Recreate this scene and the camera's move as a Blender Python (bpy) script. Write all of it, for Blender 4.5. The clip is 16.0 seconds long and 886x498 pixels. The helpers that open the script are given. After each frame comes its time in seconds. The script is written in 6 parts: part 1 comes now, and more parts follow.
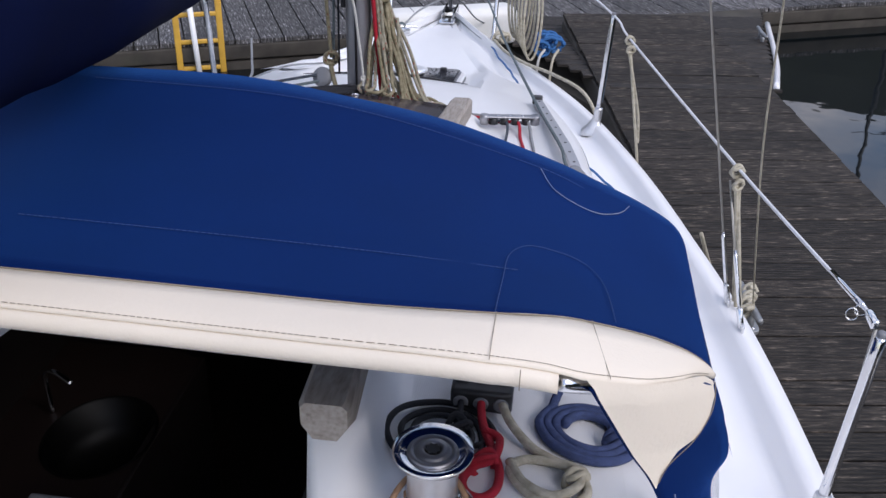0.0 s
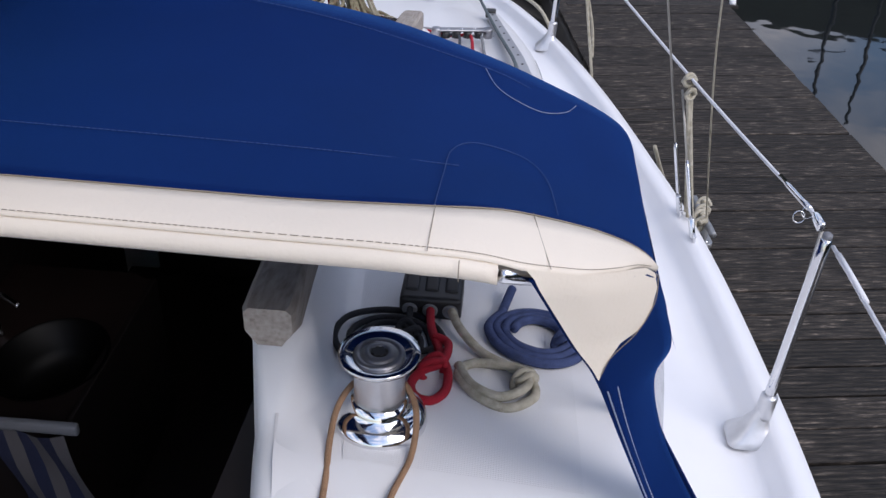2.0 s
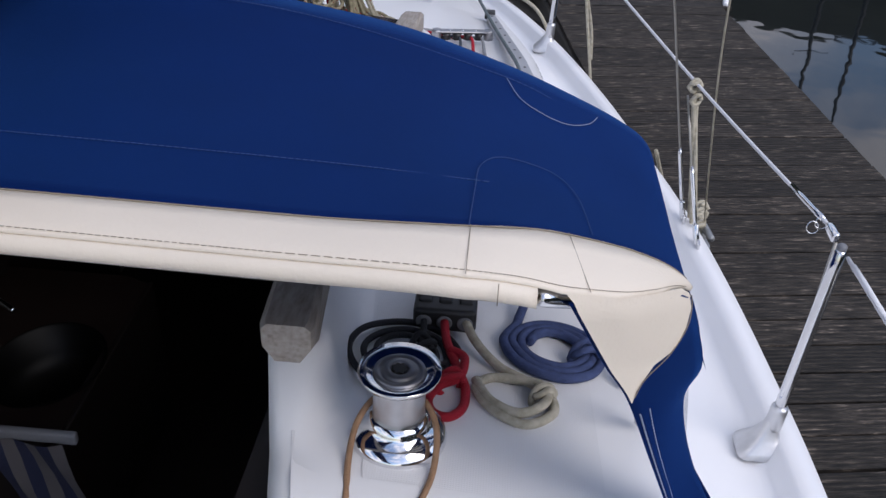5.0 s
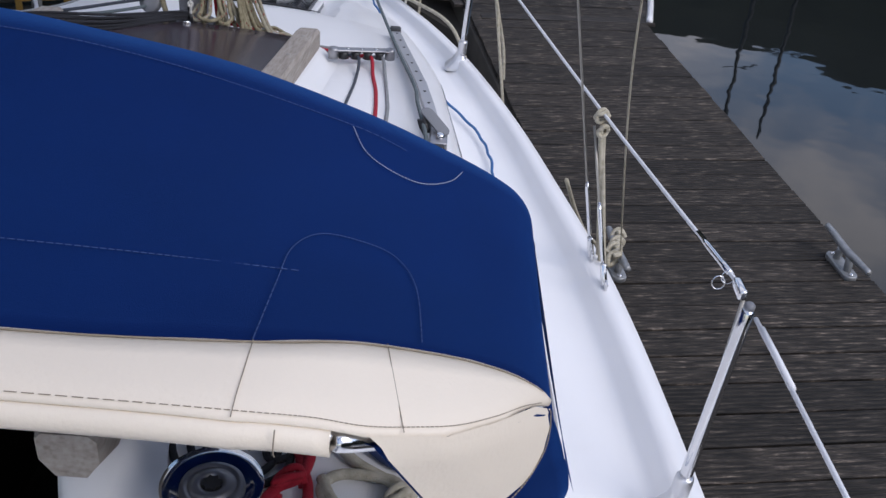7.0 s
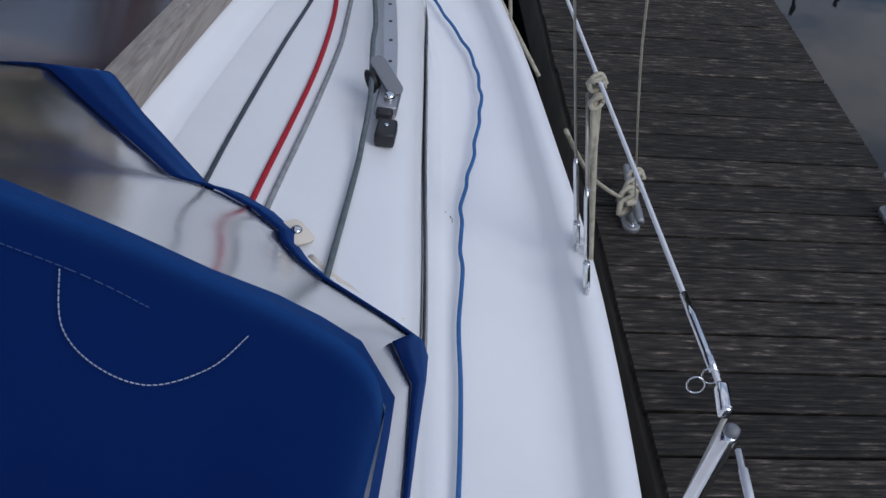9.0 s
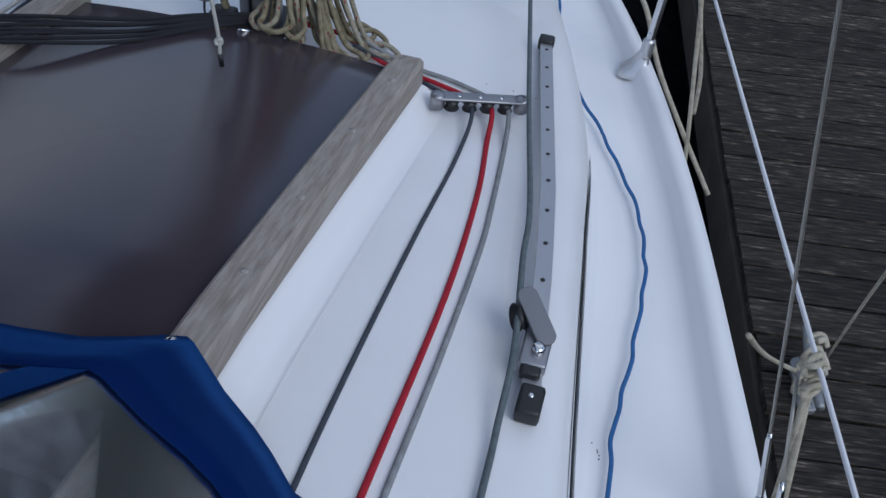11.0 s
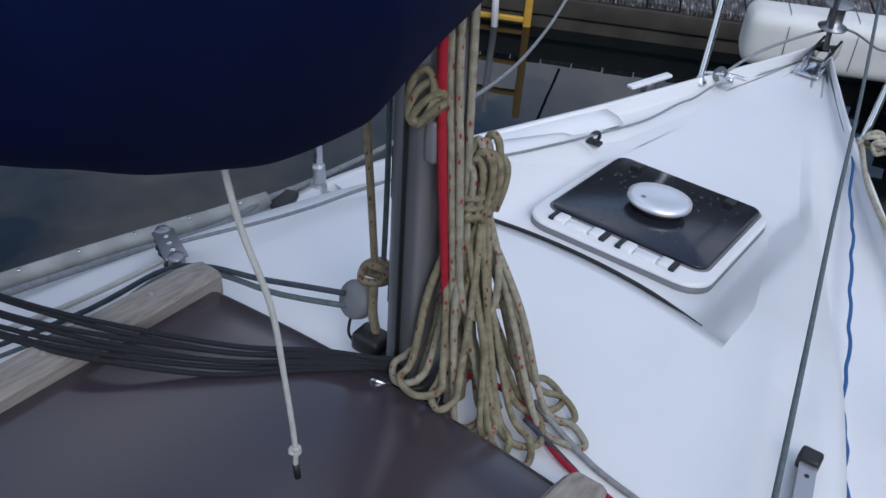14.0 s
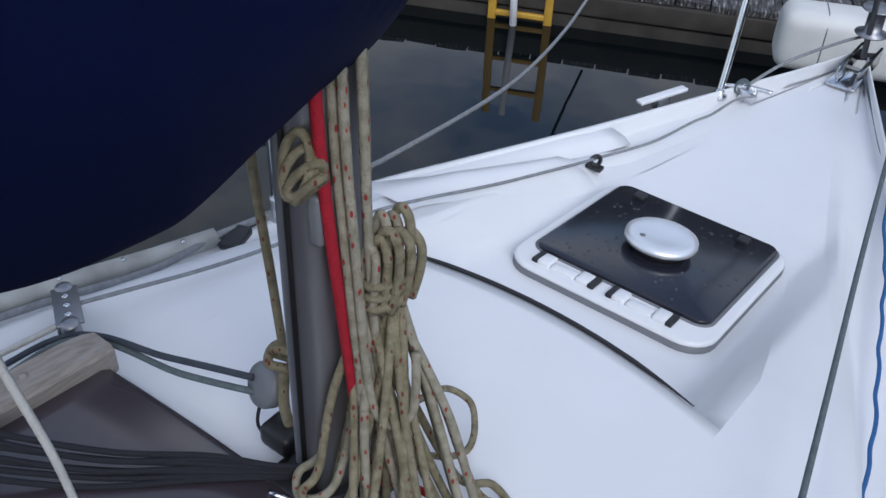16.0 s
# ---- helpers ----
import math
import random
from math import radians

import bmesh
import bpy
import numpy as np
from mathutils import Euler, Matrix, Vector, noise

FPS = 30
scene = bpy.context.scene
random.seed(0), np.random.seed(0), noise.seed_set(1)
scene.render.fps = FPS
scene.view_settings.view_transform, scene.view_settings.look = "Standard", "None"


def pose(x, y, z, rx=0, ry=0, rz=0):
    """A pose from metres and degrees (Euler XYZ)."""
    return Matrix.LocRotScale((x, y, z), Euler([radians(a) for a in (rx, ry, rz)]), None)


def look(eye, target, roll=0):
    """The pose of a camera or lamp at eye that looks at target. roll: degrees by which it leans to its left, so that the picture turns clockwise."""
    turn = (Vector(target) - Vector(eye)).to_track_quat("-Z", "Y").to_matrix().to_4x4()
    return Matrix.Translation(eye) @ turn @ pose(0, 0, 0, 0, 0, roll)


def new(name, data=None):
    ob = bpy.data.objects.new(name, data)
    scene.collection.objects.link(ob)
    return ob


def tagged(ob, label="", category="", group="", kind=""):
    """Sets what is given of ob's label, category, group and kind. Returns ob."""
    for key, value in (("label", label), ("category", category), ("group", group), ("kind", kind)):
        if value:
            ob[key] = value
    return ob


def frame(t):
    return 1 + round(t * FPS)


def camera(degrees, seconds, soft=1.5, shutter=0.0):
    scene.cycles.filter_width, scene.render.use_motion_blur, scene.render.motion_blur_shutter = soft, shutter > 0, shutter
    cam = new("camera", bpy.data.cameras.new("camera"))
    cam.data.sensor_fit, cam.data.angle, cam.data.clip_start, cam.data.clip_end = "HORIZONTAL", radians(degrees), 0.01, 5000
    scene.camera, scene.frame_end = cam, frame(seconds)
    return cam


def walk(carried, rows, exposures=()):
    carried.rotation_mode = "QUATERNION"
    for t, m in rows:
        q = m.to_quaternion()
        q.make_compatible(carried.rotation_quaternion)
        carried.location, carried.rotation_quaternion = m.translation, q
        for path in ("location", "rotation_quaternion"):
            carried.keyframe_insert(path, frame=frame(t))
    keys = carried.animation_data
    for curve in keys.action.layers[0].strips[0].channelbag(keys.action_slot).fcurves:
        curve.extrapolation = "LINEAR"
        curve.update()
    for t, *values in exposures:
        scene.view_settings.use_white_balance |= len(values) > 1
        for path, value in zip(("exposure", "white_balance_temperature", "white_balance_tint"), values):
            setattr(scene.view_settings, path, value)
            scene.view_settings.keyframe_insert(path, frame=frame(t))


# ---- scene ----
cam = camera(49.6, 16.0)
PATH = [
    (0, (0.75, 0.062, 2.12), (0.537, 1.805, 1.162), 1.4),
    (0.5, (0.744, 0.062, 2.109), (0.579, 1.798, 1.131), 2.9),
    (1, (0.759, 0.072, 2.102), (0.614, 1.797, 1.099), 2.5),
    (1.5, (0.764, 0.063, 2.08), (0.642, 1.756, 1.022), 2.7),
    (2, (0.775, 0.064, 2.079), (0.654, 1.739, 0.993), 1.9),
    (2.5, (0.773, 0.065, 2.08), (0.645, 1.746, 1.004), 1.9),
    (3, (0.771, 0.064, 2.076), (0.638, 1.742, 0.997), 1.9),
    (3.5, (0.759, 0.071, 2.075), (0.621, 1.734, 0.973), 2.0),
    (3.7, (0.756, 0.075, 2.084), (0.611, 1.738, 0.983), 1.9),
    (5.8, (0.706, 0.114, 2.082), (0.647, 1.803, 1.013), 3.2),
    (6, (0.709, 0.12, 2.094), (0.64, 1.815, 1.034), 2.7),
    (6.5, (0.748, 0.177, 2.069), (0.732, 1.885, 1.028), 2.7),
    (7, (0.83, 0.339, 2.046), (0.872, 2.027, 0.973), 5.3),
    (7.5, (0.927, 0.521, 2.035), (1.009, 2.19, 0.937), 7.9),
    (8, (1.017, 0.721, 2.037), (1.046, 2.34, 0.846), 8.1),
    (8.2, (1.035, 0.768, 2.04), (1.017, 2.345, 0.81), 7.5),
    (10.3, (0.952, 1.328, 2.103), (0.903, 2.774, 0.722), 6.9),
    (10.5, (0.925, 1.422, 2.117), (0.823, 2.861, 0.732), 7.7),
    (11, (0.88, 1.536, 2.134), (0.602, 2.952, 0.75), 6.0),
    (11.5, (0.864, 1.671, 2.124), (0.451, 3.068, 0.754), 7.3),
    (12, (0.842, 1.88, 2.089), (0.302, 3.192, 0.679), 10.4),
    (12.5, (0.837, 1.988, 2.095), (0.237, 3.213, 0.633), 5.6),
    (13, (0.805, 2.064, 2.115), (0.283, 3.426, 0.746), 5.0),
    (13.5, (0.739, 2.252, 2.121), (-0.001, 3.623, 0.866), 3.9),
    (14, (0.722, 2.366, 2.113), (-0.136, 3.706, 0.901), 4.3),
    (14.5, (0.743, 2.382, 2.076), (-0.069, 3.666, 0.774), 6.3),
    (15, (0.709, 2.426, 2.057), (-0.034, 3.743, 0.748), 8.0),
    (15.5, (0.709, 2.565, 2.049), (-0.129, 3.866, 0.783), 7.2),
    (16, (0.682, 2.733, 2.048), (-0.238, 4.009, 0.813), 2.9),
]
EXPOSURES = [(0, 0.62, 6350, 14), (3.5, 0.42, 6350, 14), (6.0, 0.38, 6350, 13), (6.5, 0.42, 6350, 13), (7.5, 0.28, 6300, 13), (8.2, 0.05, 6200, 12), (10.3, -0.17, 5800, 6), (11.5, -0.19, 5700, 7), (12.5, 0.08, 5900, 8), (14, 0.14, 5950, 8), (15, 0.26, 6250, 10), (16, 0.2, 6000, 8)]
walk(cam, [(t, look(eye, target, roll)) for t, eye, target, roll in PATH], EXPOSURES)

# ---- light ----
world = bpy.data.worlds.new("sky")
scene.world = world
world.use_nodes = True
wn = world.node_tree
sky = wn.nodes.new("ShaderNodeTexSky")
sky.sky_type, sky.sun_disc = "NISHITA", False
sky.sun_elevation, sky.sun_rotation = radians(36), radians(127)
sky.air_density, sky.dust_density, sky.ozone_density = 1.1, 0.9, 3.0
wtc, wno, wmr, wmx = (wn.nodes.new(k) for k in ("ShaderNodeTexCoord", "ShaderNodeTexNoise", "ShaderNodeMapRange", "ShaderNodeMix"))
wmp = wn.nodes.new("ShaderNodeMapping")
wmp.inputs["Scale"].default_value = (1, 1, 2.2)
wno.inputs["Scale"].default_value, wno.inputs["Detail"].default_value, wno.inputs["Roughness"].default_value = 2.6, 7, 0.55
wmr.inputs[1].default_value, wmr.inputs[2].default_value, wmr.inputs[3].default_value, wmr.inputs[4].default_value = 0.45, 0.63, 0.06, 1.0
wmx.data_type = "RGBA"
wmx.inputs["B"].default_value = (6.0, 5.9, 6.2, 1)
wn.links.new(wtc.outputs["Generated"], wmp.inputs["Vector"])
wn.links.new(wmp.outputs[0], wno.inputs["Vector"])
wn.links.new(wno.outputs[0], wmr.inputs[0])
wn.links.new(wmr.outputs[0], wmx.inputs["Factor"])
wn.links.new(sky.outputs[0], wmx.inputs["A"])
wn.links.new(wmx.outputs["Result"], wn.nodes["Background"].inputs[0])
wn.nodes["Background"].inputs[1].default_value = 0.15
sun = new("sun", bpy.data.lights.new("sun", "SUN"))
sun.data.energy, sun.data.angle, sun.data.color = 1.25, radians(35), (1.0, 0.95, 0.90)
sun.matrix_world = look((12, -6, 14), (0, 3, 0.5))

# ---- materials ----
def mat(name, color, rough=0.5, metal=0.0, var=0.0, vscale=8.0, bump=0.0, bscale=80.0, color2=None, dirt=0.0, dirt_color=(0.2, 0.18, 0.14), coat=0.0, spec=0.5):
    m = bpy.data.materials.new(name)
    m.use_nodes = True
    nt = m.node_tree
    b = nt.nodes["Principled BSDF"]
    b.inputs["Base Color"].default_value = (*color, 1)
    b.inputs["Roughness"].default_value = rough
    b.inputs["Metallic"].default_value = metal
    b.inputs["Coat Weight"].default_value = coat
    b.inputs["Specular IOR Level"].default_value = spec
    tc = nt.nodes.new("ShaderNodeTexCoord")
    last = None
    if var > 0 or color2:
        n = nt.nodes.new("ShaderNodeTexNoise")
        n.inputs["Scale"].default_value, n.inputs["Detail"].default_value = vscale, 6
        nt.links.new(tc.outputs["Object"], n.inputs["Vector"])
        mix = nt.nodes.new("ShaderNodeMix")
        mix.data_type = "RGBA"
        c2 = color2 or tuple(c * (1 - var) for c in color)
        mix.inputs["A"].default_value, mix.inputs["B"].default_value = (*color, 1), (*c2, 1)
        r = nt.nodes.new("ShaderNodeMapRange")
        r.inputs[1].default_value, r.inputs[2].default_value = 0.35, 0.7
        nt.links.new(n.outputs[0], r.inputs[0])
        nt.links.new(r.outputs[0], mix.inputs["Factor"])
        last = mix.outputs["Result"]
    if dirt > 0:
        n = nt.nodes.new("ShaderNodeTexNoise")
        n.inputs["Scale"].default_value, n.inputs["Detail"].default_value, n.inputs["Roughness"].default_value = 3.0, 10, 0.7
        nt.links.new(tc.outputs["Object"], n.inputs["Vector"])
        r = nt.nodes.new("ShaderNodeMapRange")
        r.inputs[1].default_value, r.inputs[2].default_value, r.inputs[4].default_value = 0.55, 0.8, dirt
        nt.links.new(n.outputs[0], r.inputs[0])
        mix = nt.nodes.new("ShaderNodeMix")
        mix.data_type = "RGBA"
        mix.inputs["A"].default_value, mix.inputs["B"].default_value = (*color, 1), (*dirt_color, 1)
        if last:
            nt.links.new(last, mix.inputs["A"])
        nt.links.new(r.outputs[0], mix.inputs["Factor"])
        last = mix.outputs["Result"]
    if last:
        nt.links.new(last, b.inputs["Base Color"])
    if bump > 0:
        n = nt.nodes.new("ShaderNodeTexNoise")
        n.inputs["Scale"].default_value, n.inputs["Detail"].default_value = bscale, 4
        nt.links.new(tc.outputs["Object"], n.inputs["Vector"])
        bp = nt.nodes.new("ShaderNodeBump")
        bp.inputs["Strength"].default_value, bp.inputs["Distance"].default_value = bump, 0.004
        nt.links.new(n.outputs[0], bp.inputs["Height"])
        nt.links.new(bp.outputs[0], b.inputs["Normal"])
    return m


def stretch(m, scale):
    """Draw a material's noise out along one way, as grain."""
    nt = m.node_tree
    tc = next(n for n in nt.nodes if n.type == "TEX_COORD")
    mp = nt.nodes.new("ShaderNodeMapping")
    mp.inputs["Scale"].default_value = scale
    for link in list(tc.outputs["Object"].links):
        nt.links.new(mp.outputs[0], link.to_socket)
    nt.links.new(tc.outputs["Object"], mp.inputs["Vector"])


GEL = mat("gelcoat", (0.80, 0.80, 0.81), 0.28, var=0.04, vscale=3, dirt=0.10, dirt_color=(0.55, 0.53, 0.47))
NONSKID = mat("nonskid", (0.79, 0.79, 0.80), 0.55, var=0.04, vscale=4, dirt=0.12, dirt_color=(0.5, 0.5, 0.46))
CANVAS = mat("blue_canvas", (0.0012, 0.0128, 0.084), 0.8, var=0.3, vscale=2.5, bump=0.25, bscale=900, spec=0.07)
cb = CANVAS.node_tree.nodes["Principled BSDF"]
cb.inputs["Sheen Weight"].default_value, cb.inputs["Sheen Roughness"].default_value = 0.28, 0.42
cb.inputs["Sheen Tint"].default_value = (0.07, 0.30, 1.0, 1)
COVER = mat("navy_canvas", (0.0008, 0.0046, 0.039), 0.85, var=0.4, vscale=3, bump=0.3, bscale=700, spec=0.12)
CREAM = mat("cream_vinyl", (0.74, 0.66, 0.55), 0.6, var=0.06, vscale=5, bump=0.15, bscale=200)
THREAD = mat("thread", (0.30, 0.34, 0.45), 0.8)
THREAD_FAINT = mat("faint_thread", (0.03, 0.065, 0.19), 0.8)
THREAD_DARK = mat("dark_thread", (0.24, 0.20, 0.15), 0.8)
TEAK = mat("teak", (0.37, 0.335, 0.30), 0.85, color2=(0.25, 0.215, 0.185), vscale=6, bump=0.5, bscale=60, dirt=0.5, dirt_color=(0.12, 0.10, 0.08))
stretch(TEAK, (20, 1.5, 20))
ACRYLIC = mat("smoked_acrylic", (0.052, 0.041, 0.050), 0.19, var=0.2, vscale=2, spec=0.8)
STEEL = mat("stainless", (0.72, 0.72, 0.73), 0.12, 1.0, var=0.1, vscale=20)
CHROME = mat("chrome", (0.80, 0.80, 0.81), 0.10, 1.0)
ALU = mat("anodised_aluminium", (0.36, 0.36, 0.38), 0.42, 0.9, var=0.15, vscale=10)
MASTMAT = mat("mast_aluminium", (0.30, 0.30, 0.32), 0.45, 0.85, var=0.25, vscale=4)
BLACK = mat("black_plastic", (0.02, 0.02, 0.022), 0.45, var=0.2, vscale=12)
GREYP = mat("grey_plastic", (0.17, 0.175, 0.19), 0.5)
# dark wood taken near black: the cabin's shade is put into the colour
CABIN = mat("cabin_shaded", (0.005, 0.0018, 0.0013), 0.6, var=0.3, vscale=4)
WATER = mat("water", (0.004, 0.006, 0.007), 0.02, spec=0.42)
ROPES = {
    "black": mat("rope_black", (0.012, 0.013, 0.018), 0.85, bump=0.6, bscale=400),
    "red": mat("rope_red", (0.40, 0.006, 0.022), 0.8, var=0.2, vscale=60, bump=0.6, bscale=400),
    "cream": mat("rope_cream", (0.50, 0.46, 0.37), 0.9, color2=(0.33, 0.30, 0.22), vscale=60, bump=0.6, bscale=400),
    "grey": mat("rope_grey", (0.30, 0.31, 0.32), 0.9, var=0.3, vscale=60, bump=0.6, bscale=400),
    "green": mat("rope_grey_green", (0.13, 0.16, 0.17), 0.9, var=0.3, vscale=60, bump=0.6, bscale=400),
    "blue": mat("rope_blue", (0.03, 0.13, 0.34), 0.85, var=0.2, vscale=60, bump=0.6, bscale=400),
    "navy": mat("rope_navy", (0.05, 0.075, 0.19), 0.85, var=0.3, vscale=80, bump=0.6, bscale=400),
    "dark": mat("rope_dark", (0.055, 0.065, 0.085), 0.9, var=0.3, vscale=60, bump=0.6, bscale=400),
    "olive": mat("rope_olive", (0.285, 0.25, 0.165), 0.9, color2=(0.15, 0.13, 0.075), vscale=60, bump=0.7, bscale=400),
    "tan": mat("rope_tan", (0.34, 0.20, 0.115), 0.9, var=0.3, vscale=60, bump=0.6, bscale=400),
    "white": mat("rope_white", (0.52, 0.51, 0.48), 0.8, var=0.15, vscale=60, bump=0.5, bscale=400),
}


# ---- mesh helpers ----
def mesh_ob(name, bm, material, parent=None, label="", smooth=True):
    me = bpy.data.meshes.new(name)
    bm.normal_update()
    bm.to_mesh(me)
    bm.free()
    for m in material if isinstance(material, (list, tuple)) else [material]:
        me.materials.append(m)
    if smooth:
        me.polygons.foreach_set("use_smooth", [True] * len(me.polygons))
    ob = new(name, me)
    if parent:
        ob.parent = parent
        ob.matrix_parent_inverse = parent.matrix_world.inverted()
    if label:
        ob["label"] = label
    return ob


def part(name, bm, material, parent, label="", smooth=True):
    return mesh_ob(name, bm, material, parent, label, smooth)


def empty(name, at, label, category, group=""):
    ob = new(name)
    ob.matrix_world = Matrix.Translation(at)
    bpy.context.view_layer.update()
    return tagged(ob, label, category, group)


def lerp(table, v):
    return float(np.interp(v, [a for a, _ in table], [b for _, b in table]))


def grid(rows, bm=None, close=False):
    """Faces between rows of points."""
    bm = bm or bmesh.new()
    vs = [[bm.verts.new(p) for p in row] for row in rows]
    for a, b in zip(vs, vs[1:]):
        n = len(a)
        for i in range(n if close else n - 1):
            bm.faces.new((a[i], a[(i + 1) % n], b[(i + 1) % n], b[i]))
    return bm


def spline(points, steps=8, loop=False):
    """A smooth line through the points."""
    p = [Vector(q) for q in points]
    n = len(p)
    out = []
    for i in range(n if loop else n - 1):
        a, b, c, d = (p[(i - 1) % n], p[i], p[(i + 1) % n], p[(i + 2) % n]) if loop else (p[max(i - 1, 0)], p[i], p[i + 1], p[min(i + 2, n - 1)])
        for k in range(steps):
            t = k / steps
            out.append(0.5 * (2 * b + (c - a) * t + (2 * a - 5 * b + 4 * c - d) * t * t + (3 * b - a - 3 * c + d) * t ** 3))
    if not loop:
        out.append(p[-1])
    return out


def tube(points, r, sides=8, bm=None, loop=False, caps=True, taper=None):
    """A round bar along the points."""
    bm = bm or bmesh.new()
    pts = [Vector(q) for q in points]
    n = len(pts)
    rings, side = [], None
    for i, p in enumerate(pts):
        d = (pts[(i + 1) % n] - pts[i - 1]) if loop else (pts[min(i + 1, n - 1)] - pts[max(i - 1, 0)])
        d = d.normalized() if d.length > 1e-9 else Vector((0, 0, 1))
        if side is None:
            side = d.cross(Vector((0, 0, 1)) if abs(d.z) < 0.9 else Vector((1, 0, 0))).normalized()
        side = (side - d * side.dot(d)).normalized()
        up = side.cross(d)
        rr = r if taper is None else r * taper(i / max(n - 1, 1))
        rings.append([bm.verts.new(p + rr * (math.cos(2 * math.pi * k / sides) * side + math.sin(2 * math.pi * k / sides) * up)) for k in range(sides)])
    for i in range(n if loop else n - 1):
        a, b = rings[i], rings[(i + 1) % n]
        for k in range(sides):
            bm.faces.new((a[k], a[(k + 1) % sides], b[(k + 1) % sides], b[k]))
    if caps and not loop:
        bm.faces.new(rings[0][::-1])
        bm.faces.new(rings[-1])
    return bm


def box(size, at=(0, 0, 0), bevel=0.003, bm=None, turn=None, segments=2):
    """A box with rounded edges."""
    made = bmesh.new()
    bmesh.ops.create_cube(made, size=1, matrix=Matrix.Diagonal((*size, 1)))
    if bevel:
        bmesh.ops.bevel(made, geom=made.edges[:], offset=bevel, segments=segments, affect="EDGES", profile=0.6)
    m = Matrix.Translation(at) @ (turn.to_4x4() if turn else Matrix())
    bmesh.ops.transform(made, matrix=m, verts=made.verts)
    if bm is None:
        return made
    tmp = bpy.data.meshes.new("tmp")
    made.to_mesh(tmp)
    made.free()
    bm.from_mesh(tmp)
    bpy.data.meshes.remove(tmp)
    return bm


def lathe(profile, at=(0, 0, 0), sides=32, bm=None, turn=None):
    """A turned form from (radius, height) pairs."""
    bm = bm or bmesh.new()
    m = Matrix.Translation(at) @ (turn.to_4x4() if turn else Matrix())
    rings = [[bm.verts.new(m @ Vector((r * math.cos(2 * math.pi * k / sides), r * math.sin(2 * math.pi * k / sides), z))) for k in range(sides)] for r, z in profile]
    for a, b in zip(rings, rings[1:]):
        for k in range(sides):
            bm.faces.new((a[k], a[(k + 1) % sides], b[(k + 1) % sides], b[k]))
    bm.faces.new(rings[0][::-1])
    bm.faces.new(rings[-1])
    return bm


def prism(outline, z0, z1, bm=None, m=None, bevel=0.0):
    """A flat plate with the given outline (x, y)."""
    made = bmesh.new()
    m = m or Matrix()
    bottom = [made.verts.new((x, y, z0)) for x, y in outline]
    f = made.faces.new(bottom)
    top = bmesh.ops.extrude_face_region(made, geom=[f])["geom"]
    for v in top:
        if isinstance(v, bmesh.types.BMVert):
            v.co.z = z1
    bmesh.ops.recalc_face_normals(made, faces=made.faces)
    if bevel:
        edges = [e for e in made.edges if all(abs(v.co.z - z1) < 1e-6 for v in e.verts)]
        bmesh.ops.bevel(made, geom=edges, offset=bevel, segments=2, affect="EDGES", profile=0.6)
    bmesh.ops.transform(made, matrix=m, verts=made.verts)
    if bm is None:
        return made
    tmp = bpy.data.meshes.new("tmp")
    made.to_mesh(tmp)
    made.free()
    bm.from_mesh(tmp)
    bpy.data.meshes.remove(tmp)
    return bm


def rounded(w, d, r, n=6, cx=0, cy=0):
    pts = []
    for qx, qy, a0 in ((1, 1, 0), (-1, 1, 90), (-1, -1, 180), (1, -1, 270)):
        for k in range(n + 1):
            a = radians(a0 + 90 * k / n)
            pts.append((cx + qx * (w / 2 - r) + r * math.cos(a), cy + qy * (d / 2 - r) + r * math.sin(a)))
    return pts


# ---- the hull's lines ----
EDGE = [(-1.5, 1.36), (0, 1.45), (1.2, 1.455), (1.9, 1.415), (2.5, 1.345), (3.0, 1.245), (3.5, 1.13), (4.0, 0.985), (4.5, 0.80), (5.0, 0.56), (5.5, 0.32), (5.9, 0.15), (6.2, 0.03)]
EDGE_PORT = [(-1.5, 1.27), (0, 1.36), (1.2, 1.36), (1.9, 1.32), (2.5, 1.235), (3.0, 1.125), (3.3, 1.035), (3.55, 0.955), (3.78, 0.872), (4.0, 0.812), (4.12, 0.795), (4.36, 0.732), (4.6, 0.635), (4.8, 0.552), (5.1, 0.43), (5.49, 0.285), (5.9, 0.13), (6.2, 0.03)]
DECK_Z = [(-1.5, 0.62), (0, 0.61), (1.66, 0.60), (4.09, 0.545), (5.7, 0.485), (6.2, 0.465)]
ROOF_W = [(-1.5, 1.06), (1.1, 1.04), (1.9, 0.985), (2.5, 0.92), (3.0, 0.868), (3.4, 0.818), (4.0, 0.66), (4.5, 0.50), (5.0, 0.34), (5.5, 0.19), (6.2, 0.01)]
ROOF_Z = [(0.84, 1.11), (0.98, 1.128), (1.1, 1.125), (2.28, 0.995), (3.3, 0.872), (4.0, 0.785), (4.5, 0.655), (5.0, 0.545), (5.5, 0.495), (6.2, 0.467)]
INNER = 0.42


def rail_x(y):
    """Inner face of the starboard hatch rail."""
    return lerp([(0.84, 0.44), (1.08, 0.428), (1.5, 0.388), (1.9, 0.36), (2.36, 0.345), (2.8, 0.356), (3.32, 0.375)], y)


def rail_z(y):
    return lerp([(0.84, 1.305), (1.08, 1.30), (1.6, 1.205), (2.3, 1.085), (3.3, 0.962)], y)


def smooth_table(table):
    pts = spline([(a, b, 0) for a, b in table], 10)
    return [(p.x, p.y) for p in pts]


EDGE, EDGE_PORT, ROOF_W, ROOF_Z = smooth_table(EDGE), smooth_table(EDGE_PORT), smooth_table(ROOF_W), smooth_table(ROOF_Z)


